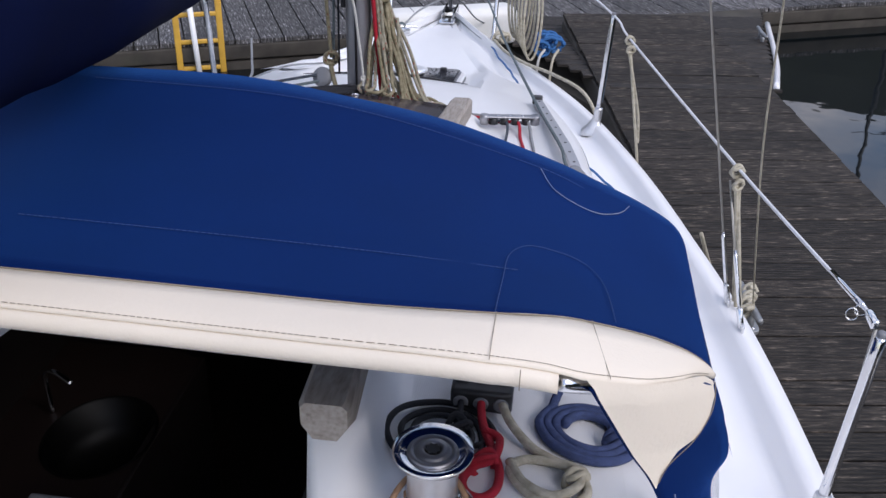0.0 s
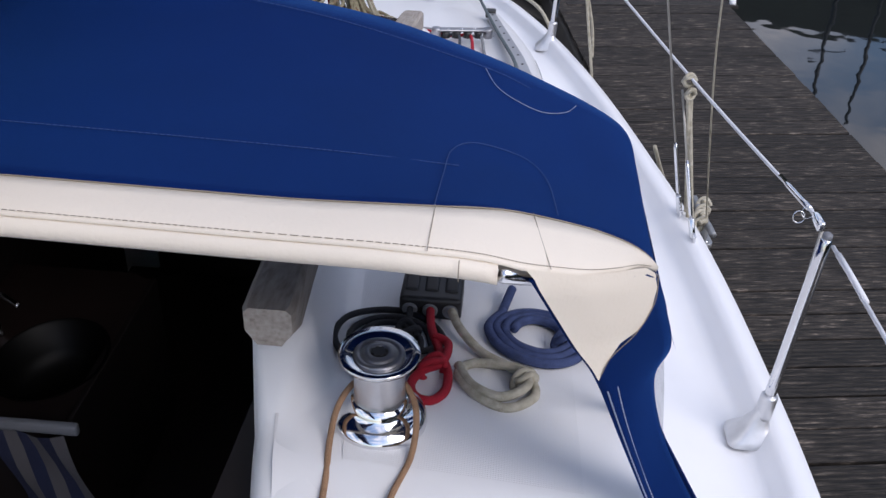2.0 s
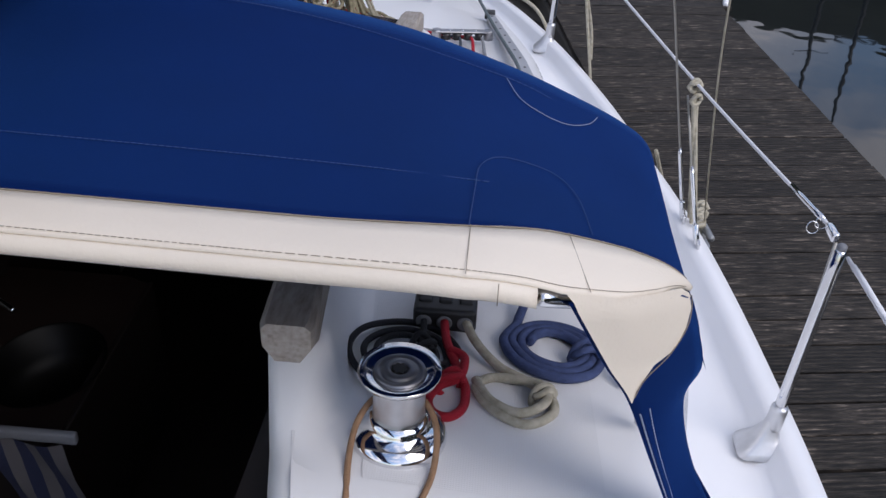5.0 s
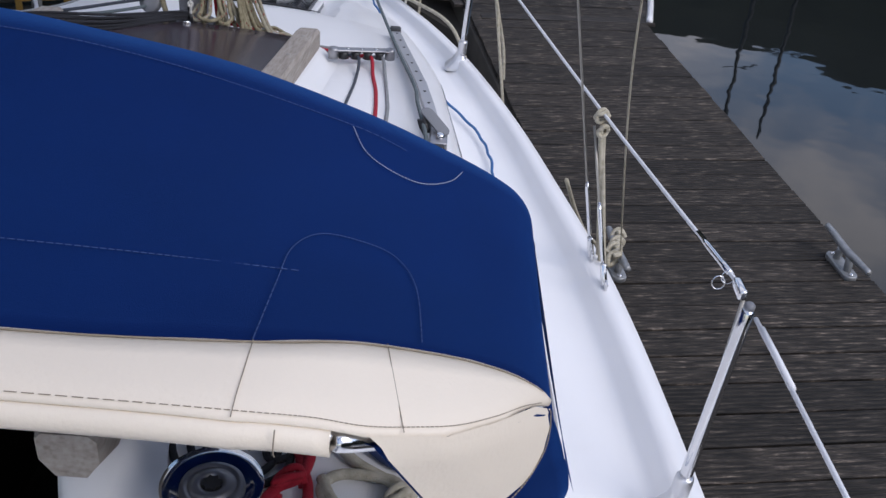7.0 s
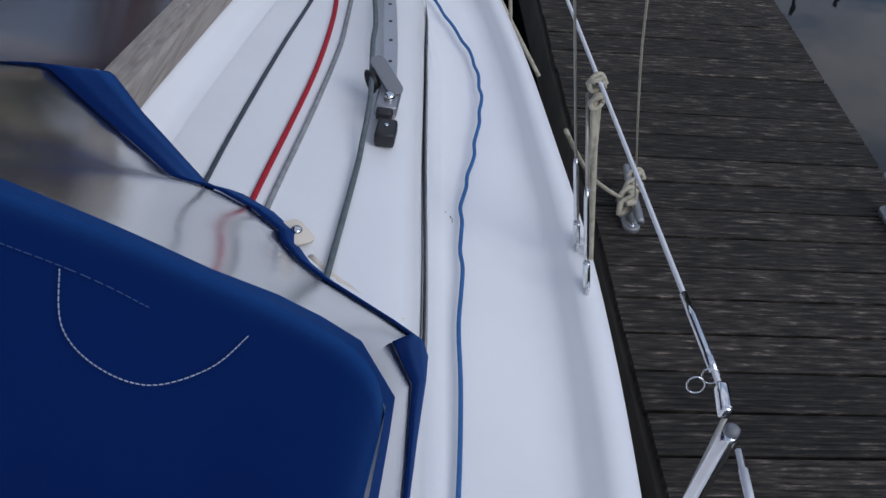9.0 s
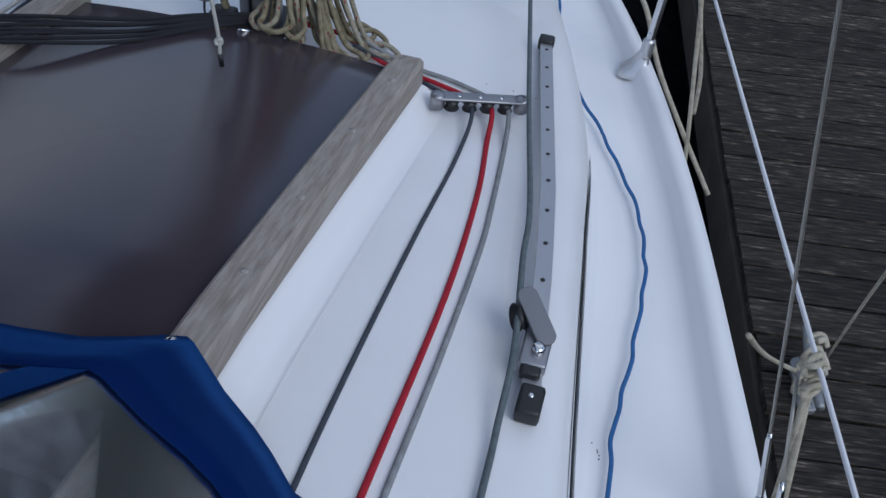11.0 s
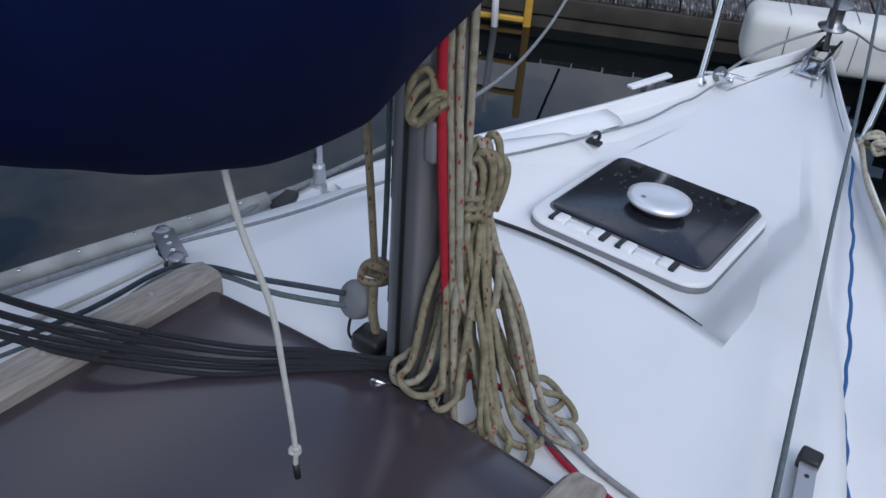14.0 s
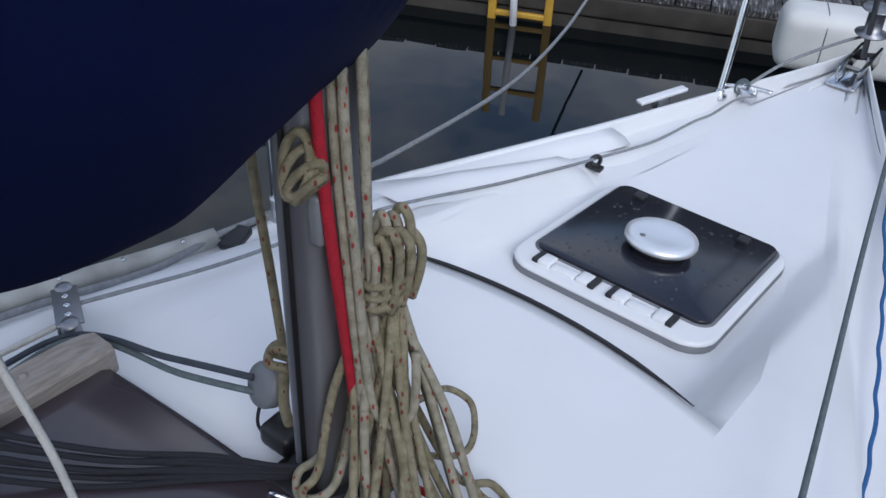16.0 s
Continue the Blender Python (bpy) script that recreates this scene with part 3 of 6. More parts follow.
# how far aft the roof panel, the cream band and its hem reach, by the distance from the middle
AFT_EDGE = [(0, 0.905), (0.6, 0.910), (0.706, 0.922), (0.807, 0.958), (0.88, 0.985), (0.956, 1.012), (1.01, 1.022)]
BAND_FWD = [(0, 0.912), (0.6, 0.920), (0.706, 0.932), (0.807, 0.972), (0.88, 0.998), (0.935, 1.012), (0.962, 1.025)]
BAND_HEM = [(0, 0.843), (0.7, 0.846), (0.80, 0.864), (0.86, 0.895), (0.91, 0.945), (0.962, 1.022)]
aft_bow, fwd_bow = bow_line(0.905, A0), bow_line(1.48, A1)
hood = empty("sprayhood", (0, 1.4, 1.1), "royal blue canvas sprayhood with cream edge band over the companionway", "sprayhood")


def both(rows, bm=None):
    bm = grid(rows, bm)
    return grid([[(-p[0], p[1], p[2]) for p in r][::-1] for r in rows], bm)


rows = []
for k in range(15):
    u = k / 14
    row = []
    for a, b in zip(aft_bow, fwd_bow):
        p = a.lerp(b, u)
        back = lerp(AFT_EDGE, a.x)
        p.y = back + (1.48 - back) * u
        p.z -= 0.022 * math.sin(math.pi * u) * (1 - (p.x / 1.0) ** 4)
        p.z += 0.004 * noise.noise((p.x * 5, p.y * 5, 0))
        row.append(p)
    rows.append(row)
hood_rows = rows
bm = both(rows)
bmesh.ops.remove_doubles(bm, verts=bm.verts, dist=0.0005)
bmesh.ops.recalc_face_normals(bm, faces=bm.faces)
ob = part("roof_panel", bm, CANVAS, hood)
sol = ob.modifiers.new("thick", "SOLIDIFY")
sol.thickness = 0.003
def thread(pts, name, parent, material=None, r=0.0011, dash=True):
    """A line of stitches."""
    bm = bmesh.new()
    p = spline(pts, 10)
    if not dash:
        return part(name, tube(p, r, 5, bm), material or THREAD, parent)
    for i in range(0, len(p) - 1):
        a, b = p[i], p[i + 1]
        n = max(1, int((b - a).length / 0.0065))
        for k in range(n):
            tube([a.lerp(b, k / n), a.lerp(b, (k + 0.72) / n)], r, 4, bm, caps=False)
    return part(name, bm, material or THREAD, parent)


def hood_top(x, u):
    """A place on the roof panel, by x and from the aft edge (0) to the front bow (1)."""
    k = min(13, max(0, int(u * 14)))
    at = []
    for row in (hood_rows[k], hood_rows[k + 1]):
        xs = [p.x for p in row]
        at.append(Vector((x, float(np.interp(abs(x), xs, [p.y for p in row])), float(np.interp(abs(x), xs, [p.z for p in row])))))
    return at[0].lerp(at[1], u * 14 - k) + Vector((0.001 if x > 0 else -0.001, 0, 0.003))


for sgn in (1, -1):
    seam = lambda q: [hood_top(sgn * x, u) for x, u in q]
    thread(seam([(0.872, 0.905), (0.855, 0.82), (0.822, 0.755), (0.785, 0.755), (0.752, 0.80), (0.731, 0.895)]), "pocket_seam", hood, THREAD, 0.0007)
    thread(seam([(0.10, 0.24), (0.30, 0.245), (0.55, 0.25), (0.72, 0.245)]), "roof_seam", hood, THREAD_FAINT, 0.0006)
    thread(seam([(0.70, 0.03), (0.702, 0.2), (0.705, 0.32), (0.725, 0.39), (0.76, 0.40), (0.80, 0.38), (0.825, 0.28), (0.835, 0.06)]), "patch_seam", hood, THREAD_FAINT, 0.0006)
    thread(seam([(0.02, 0.93), (0.3, 0.925), (0.5, 0.92), (0.72, 0.90), (0.80, 0.885)]), "front_seam", hood, THREAD_FAINT, 0.0006)

# the cream band along the aft bow, rolled round its tube
def band_y(x, f):
    """Across the band at x: 0 its forward edge, 1 its hem."""
    fwd = lerp(BAND_FWD, abs(x))
    return fwd + (lerp(BAND_HEM, abs(x)) - fwd) * f


def bow_z(x):
    return float(np.interp(abs(x), [p.x for p in aft_bow], [p.z for p in aft_bow]))


line = [Vector((-p.x, p.y, p.z)) for p in aft_bow[::-1]] + aft_bow[1:]
line = [p for p in line if abs(p.x) <= 0.961]
rows = []
for p in line:
    out = Vector((math.copysign(max(0.0, (abs(p.x) - 0.86) / 0.10), p.x), 0, 1)).normalized()
    rows.append([Vector((p.x, band_y(p.x, f), p.z)) + out * h for f, h in ((0, 0.0045), (0.3, 0.0055), (0.7, 0.0045), (0.93, 0.002), (1.0, -0.001))])
ob = part("edge_band", grid(rows), CREAM, hood, "cream vinyl edge band over the aft bow")
ob.modifiers.new("thick", "SOLIDIFY").thickness = 0.002
roll = []
for p in [q for q in line if abs(q.x) <= 0.775]:
    roll.append([Vector((p.x, lerp(BAND_HEM, abs(p.x)) + 0.003 + a, p.z + h)) for a, h in ((0.0, -0.002), (-0.007, -0.003), (-0.012, -0.008), (-0.014, -0.015), (-0.010, -0.022), (-0.001, -0.025))])
ob = part("hem_roll", grid(roll), CREAM, hood, "cream vinyl hem rolled round the hoop tube")
ob.modifiers.new("thick", "SOLIDIFY").thickness = 0.002
thread([r[0] + Vector((0, -0.003, 0.0008)) for r in rows[::3]], "band_seam", hood, THREAD_DARK, 0.0009, dash=False)
thread([r[3] + Vector((0, 0.0, 0.0008)) for r in rows[::3]], "hem_seam", hood, THREAD_DARK, 0.0005)
for xx in (0.703, -0.703):
    thread([Vector((xx, band_y(xx, k / 4), bow_z(xx) + 0.006 - (0.003 if k == 4 else 0))) for k in range(5)], "cross_seam", hood, THREAD_DARK, 0.0004, dash=False)
for sg in (1, -1):
    thread([Vector((sg * (0.807 + 0.02 * k / 4), band_y(0.807 + 0.02 * k / 4, k / 4), bow_z(0.807 + 0.02 * k / 4) + 0.006 - 0.0006 * k)) for k in range(5)], "cross_seam", hood, THREAD_DARK, 0.0004, dash=False)
    thread([Vector((sg * 0.735, 0.850 + a, bow_z(0.735) + 0.002 + h)) for a, h in ((-0.007, -0.0005), (-0.0135, -0.008), (-0.0155, -0.015), (-0.011, -0.023))], "roll_seam", hood, THREAD_DARK, 0.0006, dash=False)
bows = []
for bow, yy in ((aft_bow, 0.845), (fwd_bow, 1.46)):
    half = [Vector((p.x, lerp(BAND_HEM, p.x) + 0.008 if yy < 1 else yy, p.z - 0.016)) for p in bow if p.x < 0.79]
    if yy < 1:
        half += [Vector((0.835, 0.915, 1.502)), Vector((0.875, 0.985, 1.468)), Vector((0.92, 1.045, 1.405)), Vector((0.955, 1.12, 1.28)), Vector((0.975, 1.20, 1.08))]
    else:
        half += [Vector((0.88, yy, 1.415)), Vector((0.93, yy, 1.34)), Vector((0.95, yy - 0.03, 1.2)), Vector((0.965, 1.30, 1.06))]
    pts = [Vector((-p.x, p.y, p.z)) for p in half[::-1]] + half[1:]
    part("bow_tube", tube(spline(pts, 3), 0.0098, 12), STEEL, hood, "polished stainless hoop tube")

# the flap at each aft corner with its cream facing, then the window sides and front
GLASS = bpy.data.materials.new("clear_vinyl")
GLASS.use_nodes = True
nt = GLASS.node_tree
nt.nodes.remove(nt.nodes["Principled BSDF"])
clear, milk, gloss, fres = (nt.nodes.new(k) for k in ("ShaderNodeBsdfTransparent", "ShaderNodeBsdfDiffuse", "ShaderNodeBsdfGlossy", "ShaderNodeFresnel"))
clear.inputs["Color"].default_value = (0.80, 0.81, 0.83, 1)
milk.inputs["Color"].default_value = (0.42, 0.44, 0.48, 1)
gloss.inputs["Roughness"].default_value = 0.2
fres.inputs["IOR"].default_value = 1.25
hazy, shiny = nt.nodes.new("ShaderNodeMixShader"), nt.nodes.new("ShaderNodeMixShader")
nt.links.new(clear.outputs[0], hazy.inputs[1])
nt.links.new(milk.outputs[0], hazy.inputs[2])
nt.links.new(fres.outputs[0], shiny.inputs[0])
nt.links.new(hazy.outputs[0], shiny.inputs[1])
nt.links.new(gloss.outputs[0], shiny.inputs[2])
nt.links.new(shiny.outputs[0], nt.nodes["Material Output"].inputs["Surface"])
nz = nt.nodes.new("ShaderNodeTexNoise")
nz.inputs["Scale"].default_value, nz.inputs["Detail"].default_value = 9, 5
bp = nt.nodes.new("ShaderNodeBump")
bp.inputs["Strength"].default_value, bp.inputs["Distance"].default_value = 0.10, 0.01
nt.links.new(nz.outputs[0], bp.inputs["Height"])
nt.links.new(bp.outputs[0], gloss.inputs["Normal"])
scuff = nt.nodes.new("ShaderNodeTexNoise")
scuff.inputs["Scale"].default_value, scuff.inputs["Detail"].default_value, scuff.inputs["Roughness"].default_value = 22, 8, 0.7
sm = nt.nodes.new("ShaderNodeMapRange")
sm.inputs[1].default_value, sm.inputs[2].default_value, sm.inputs[3].default_value, sm.inputs[4].default_value = 0.45, 0.75, 0.14, 0.45
nt.links.new(scuff.outputs[0], sm.inputs[0])
nt.links.new(sm.outputs[0], hazy.inputs[0])

LEFT = spline([(0.800, 0.868, 1.535), (0.855, 0.905, 1.425), (0.893, 0.93, 1.355), (0.935, 0.94, 1.255), (0.98, 0.955, 1.145), (1.02, 0.965, 1.05)], 8)
RIGHT = spline([(0.956, 1.018, 1.442), (0.978, 1.022, 1.392), (0.993, 1.03, 1.333), (0.978, 1.02, 1.285), (1.008, 1.02, 1.18), (1.072, 1.02, 1.055)], 8)


def flap(i, f):
    """A place on the corner flap: row i, and from its inner edge (0) to the outer (1)."""
    p = LEFT[i].lerp(RIGHT[i], f)
    w = max(0.0, 1 - i / 9)
    x = 0.80 + 0.160 * f
    hem = Vector((x, band_y(x, 1.0), float(np.interp(x, [q.x for q in aft_bow], [q.z for q in aft_bow])) - 0.003))
    return p + w * (hem - LEFT[0].lerp(RIGHT[0], f))


def side(v, sgn):
    return Vector((sgn * v[0], v[1], v[2]))


BASE = spline([(0.0, 2.215, 1.118), (0.23, 2.232, 1.118), (0.33, 2.26, 1.12), (0.385, 2.282, 1.12), (0.41, 2.275, 1.112), (0.455, 2.25, 1.07), (0.52, 2.226, 1.015), (0.585, 2.172, 0.998), (0.62, 2.163, 0.998), (0.67, 2.147, 0.997), (0.753, 2.094, 0.993), (0.772, 2.05, 0.986), (0.84, 1.994, 0.98), (0.978, 1.922, 0.966), (1.004, 1.887, 0.96), (1.006, 1.77, 0.966), (1.01, 1.6, 0.975), (1.018, 1.4, 0.995), (1.03, 1.2, 1.03), (1.075, 0.99, 1.06)], 4)
for sgn in (1, -1):
    rows = [[side(flap(i, k / 8) + Vector((0, -0.006 * math.sin(math.pi * k / 8) * min(1, i / 8), 0)), sgn) for k in range(9)] for i in range(1, len(LEFT))]
    ob = part("corner_flap", grid(rows), CANVAS, hood)
    ob.modifiers.new("thick", "SOLIDIFY").thickness = 0.003
    cut = [(0, 1.0), (3, 0.985), (6, 0.88), (8, 0.76), (9, 0.66), (10, 0.46), (12, 0.31), (14, 0.17), (16, 0.045)]
    rows = []
    for i in range(17):
        c = lerp(cut, i)
        f0, f1 = (0.0, 1.0) if i == 0 else (0.035, c * 0.975)
        rows.append([side(flap(i, f0 + (f1 - f0) * k / 8) + Vector((0.001, -0.006 * math.sin(math.pi * c * k / 8) * min(1, i / 8) - 0.008 * min(1, i / 2), 0.003 if i == 0 else 0.001)), sgn) for k in range(9)])
    part("corner_facing", grid(rows), CREAM, hood, "cream vinyl corner facing")
    thread([r[-1] + Vector((0, -0.002, 0)) for r in rows[::3]], "facing_seam", hood, THREAD_DARK, 0.0008)
    for f in (0.10, 0.24):
        thread([side(a.lerp(b, f) + Vector((0, -0.008, 0)), sgn) for a, b in list(zip(LEFT, RIGHT))[18::4]], "flap_seam", hood)
    # from the front bow and the side down to the base line
    top = [hood_top(x, 1.0) - Vector((0, 0.002, 0.009)) for x in np.linspace(0, 0.982, 24)]
    top += [Vector((0.984, 1.46, 1.345 - 0.004 * k)) for k in range(2)]
    top += [Vector((0.984, 1.42 - 0.10 * k, 1.345 + 0.008 * k)) for k in range(4)]
    top += [Vector((0.988, 1.03, 1.36))]
    base = [BASE[round(i * (len(BASE) - 1) / (len(top) - 1))] for i in range(len(top))]

    def panel(u0, u1, i0, i1, lift=0.0, n=5):
        rr = []
        for i in range(i0, i1):
            a, b = top[i], base[i]
            row = []
            for k in range(n + 1):
                u = u0(i) + (u1(i) - u0(i)) * k / n
                p = a.lerp(b, u)
                bulge = 0.012 * math.sin(math.pi * u)
                p += Vector((0.4 * p.x, 0.8, 0.5)) * (bulge + lift)
                row.append(side(p, sgn))
            rr.append(row)
        return grid(rr)

    n = len(top)
    wide = [(0.0, 0.12), (0.2, 0.15), (0.36, 0.20), (0.42, 0.19), (0.6, 0.15), (0.75, 0.11), (0.9, 0.085), (0.978, 0.11), (1.01, 0.11), (1.03, 0.06), (1.1, 0.04)]
    deep = [(0.99, 0.05), (1.3, 0.10), (1.5, 0.20), (1.7, 0.42), (1.88, 0.60)]

    def lo(i):
        """How far down the clear part reaches: the border is deepest at the forward side corner."""
        if base[i].x > 1.0 and base[i].y < 1.9:
            return 1 - lerp(deep, base[i].y)
        return 1 - lerp(wide, base[i].x) / (top[i] - base[i]).length

    hi = lambda i: 0.07 if i < 20 else 0.13
    ob = part("window", panel(lambda i: hi(i) - 0.01, lambda i: lo(i) + 0.01, 0, n - 1), GLASS, hood, "clear vinyl window, lightly creased")
    ob.visible_shadow = False
    ob = part("top_border", panel(lambda i: 0.0, hi, 0, n, 0.003, 2), CANVAS, hood)
    ob = part("base_border", panel(lo, lambda i: 1.0, 0, n, 0.003, 3), CANVAS, hood)
    ob.modifiers.new("thick", "SOLIDIFY").thickness = 0.004
    split = [i for i in range(n) if 0.27 < base[i].x < 0.40]
    part("window_divider", panel(lambda i: hi(i) - 0.01, lambda i: lo(i) + 0.01, min(split), max(split) + 1, 0.003, 6), CANVAS, hood, "blue canvas strip between two windows")
    part("hem_strip", tube([side(p + Vector((0.012, 0.006, 0.002)), sgn) for p in BASE if 0.775 < p.x < 0.976 and p.y > 1.9], 0.007, 8), CREAM, hood, "cream hem along the base")
    # fixing tab and snaps on the base
    fix = [min(BASE, key=lambda p: abs(p.x - x) + abs(p.y - y)) for x, y in ((0.385, 2.282), (0.757, 2.088), (0.978, 1.922), (0.60, 2.166))]
    m = Matrix.Translation((sgn * (fix[1].x + 0.004), fix[1].y - 0.004, fix[1].z + 0.010)) @ Matrix.Rotation(radians(-48) * sgn, 4, "Z") @ Matrix.Rotation(radians(-6), 4, "X")
    tab = part("fixing_tab", prism(rounded(0.062, 0.042, 0.012), 0, 0.005, m=m, bevel=0.001), CREAM, hood, "cream fixing tab")
    for k, q in enumerate(fix):
        at = q + Vector((-0.004, -0.018, 0.011)) if k != 1 else q + Vector((0.004, -0.002, 0.014))
        part("snap", lathe([(0.010, -0.006), (0.010, 0.004), (0.007, 0.007), (0.002, 0.008)], (sgn * at.x, at.y, at.z), 14), STEEL, hood, "steel press stud")
# ---- mast ----
MASTY = 3.40
mast = empty("mast", (0, MASTY, 0.87), "grey anodised aluminium mast stepped on the coachroof", "mast")
out = []
for k in range(32):
    a = 2 * math.pi * k / 32
    out.append((0.044 * math.copysign(abs(math.cos(a)) ** 0.75, math.cos(a)), 0.058 * math.copysign(abs(math.sin(a)) ** 0.8, math.sin(a)) + 0.003))
MASTX = 0.018
bm = grid([[(MASTX + x, MASTY + y, z) for x, y in out] for z in (0.88, 1.2, 1.6, 3.0, 9.0)], close=True)
part("spar", bm, MASTMAT, mast)

# ---- boom and sail cover ----
cover = empty("sail_cover", (0, 2.4, 1.5), "dark navy canvas sail cover wrapped round boom and mast", "sail cover")
rows = []
prof = [(-2.2, 1.82, 0.10, 0.30), (-1.5, 1.80, 0.12, 0.38), (0, 1.75, 0.14, 0.44), (1.0, 1.685, 0.15, 0.5), (1.7, 1.645, 0.15, 0.54), (2.3, 1.68, 0.145, 0.56), (2.6, 1.695, 0.15, 0.55), (2.75, 1.635, 0.16, 0.6), (2.88, 1.57, 0.17, 0.66), (3.02, 1.518, 0.175, 0.72), (3.15, 1.508, 0.17, 0.78), (3.30, 1.525, 0.15, 0.86), (3.42, 1.55, 0.125, 0.9), (3.50, 1.575, 0.09, 0.9), (3.525, 1.60, 0.06, 0.85)]
prof_t = spline([(y, b, w) for y, b, w, h in prof], 10)
hh = spline([(y, h, 0) for y, b, w, h in prof], 10)
for (y, b, w), (_, h, _) in zip(prof_t, hh):
    row = []
    for k in range(72):
        a = 2 * math.pi * k / 72
        s, c = math.sin(a), math.cos(a)
        xx = w * math.copysign(abs(c) ** 0.8, c) * (1 - 0.45 * max(0, s))
        zz = b + h * (0.42 + 0.42 * math.copysign(abs(s) ** 0.9, s) + 0.16 * max(0, s))
        d = 0.012 * noise.noise((xx * 6, y * 3.0, zz * 7)) + 0.008 * noise.noise((xx * 3, y * 9.0 + zz * 6, zz * 4))
        fold = 0.028 * (1 - abs(noise.noise((xx * 2.0, y * 2.2 + zz * 3.2, zz * 2.5 - y))) * 3.0)
        row.append((xx * (1 + d * 6) + (0.8 * fold if xx > 0 else -0.8 * fold), y, zz + d + 0.3 * fold))
    rows.append(row)
bm = grid(rows, close=True)
bmesh.ops.recalc_face_normals(bm, faces=bm.faces)
part("canvas", bm, COVER, cover)

low = [Vector((0.004 * math.sin(9 * y), y, b + 0.004)) for y, b, w in prof_t[::2]]
part("lacing", tube(low, 0.006, 6), COVER, cover, "navy lacing along the underside")
# ---- ropes and knots ----
def rope(pts, r, color, label, name="rope", steps=8, sides=8, group="", loop=False, parent=None, category="rope"):
    bm = tube(spline(pts, steps, loop), r, sides, loop=loop)
    if parent:
        return part(name, bm, ROPES[color], parent, label)
    return tagged(mesh_ob(name, bm, ROPES[color]), label, category, group)


def knot(at, r, size, color, parent, turns=2.3, seed=0):
    """A lump of turns of line."""
    k = random.Random(seed)
    pts = []
    n = int(turns * 7)
    for i in range(n):
        a = 2 * math.pi * i / 7
        pts.append(Vector(at) + Vector((size * math.cos(a) * k.uniform(0.7, 1.1), size * 0.8 * math.sin(a * 1.3) * k.uniform(0.6, 1), size * math.sin(a) * k.uniform(0.7, 1.2) * 0.9)))
    return part("knot", tube(spline(pts, 5), r, 7), ROPES[color], parent)


def surf(x, y):
    """Coachroof height with the raised runner beside the rail."""
    return roof(x, y) + 0.06 * min(1.0, max(0.0, (rail_x(y) + 0.135 - x) / 0.045))


def on_roof(x, y, r=0.005):
    return (x, y, roof(x, y) + r)


# ---- deck hatch on the foredeck ----
HT = Matrix.Translation((0.008, 4.36, 0.612)) @ Matrix.Rotation(math.atan2(-0.066, 0.471), 4, "X")
dh = empty("deck_hatch", (0, 4.6, 0.6), "white framed deck hatch with a wet smoked black acrylic lid", "hatch")
# slightly wider grey plate draws the shadow line round the frame's foot
part("frame_shade", prism(rounded(0.5265, 0.5765, 0.0755, cy=0.203), -0.05, -0.005, m=HT), GREYP, dh, "thin dark line painted as the shade under the frame")
part("frame", prism(rounded(0.525, 0.575, 0.075, cy=0.203), -0.006, 0.006, m=HT, bevel=0.008), GEL, dh, "white moulded frame")
BLACKA = mat("black_acrylic", (0.02, 0.021, 0.03), 0.14, var=0.2, vscale=6)
part("lid", prism(rounded(0.46, 0.475, 0.035, cy=0.238), 0.006, 0.017, m=HT, bevel=0.003), BLACKA, dh)
part("lid_rim", prism(rounded(0.475, 0.49, 0.042, cy=0.238), 0.003, 0.008, m=HT), GREYP, dh, "thin grey lid rim")
vt = part("vent_base", lathe([(0.072, 0.016), (0.072, 0.034), (0.055, 0.036)], (0, 0, 0), 36), BLACK, dh, "black vent base")
vt.data.transform(HT @ Matrix.Translation((0.0, 0.225, 0)))
vc = part("vent_cap", lathe([(0.078, 0.036), (0.090, 0.037), (0.092, 0.041), (0.091, 0.052), (0.075, 0.056), (0.05, 0.0535), (0.02, 0.0515), (0.004, 0.051)], (0, 0, 0), 48), mat("polished_cap", (0.92, 0.92, 0.93), 0.38, 0.7), dh, "polished steel vent cap")
vc.data.transform(HT @ Matrix.Translation((0.0, 0.225, 0)))
sc = part("cap_screw", lathe([(0.007, 0.05), (0.007, 0.0565), (0.003, 0.058)], (0, 0, 0), 12), GREYP, dh)
sc.data.transform(HT @ Matrix.Translation((-0.035, 0.185, 0)))
for hx in (-0.115, 0.085):
    bm = box((0.066, 0.032, 0.014), (hx, -0.04, 0.006), 0.006)
    bmesh.ops.transform(bm, matrix=HT, verts=bm.verts)
    hg = part("hinge", bm, GEL, dh, "white moulded hinge")
    for dx in (-0.052, 0.052):
        bm = box((0.034, 0.046, 0.018), (hx + dx, -0.034, 0.008), 0.006)
        bmesh.ops.transform(bm, matrix=HT, verts=bm.verts)
        part("knuckle", bm, GEL, hg)
    for dx in (-0.076, 0.076):
        bm = box((0.016, 0.05, 0.016), (hx + dx, -0.032, 0.007), 0.003)
        bmesh.ops.transform(bm, matrix=HT, verts=bm.verts)
        part("hinge_bush", bm, BLACK, hg, "black bush")
for hx, hy in ((-0.155, 0.425), (0.145, 0.425)):
    bm = box((0.032, 0.03, 0.016), (hx, hy, 0.022), 0.004)
    bmesh.ops.transform(bm, matrix=HT, verts=bm.verts)
    part("latch", bm, BLACK, dh, "small black latch")
WET = mat("water_drop", (0.03, 0.03, 0.035), 0.02, spec=1.0)
bm = bmesh.new()
rd = random.Random(3)
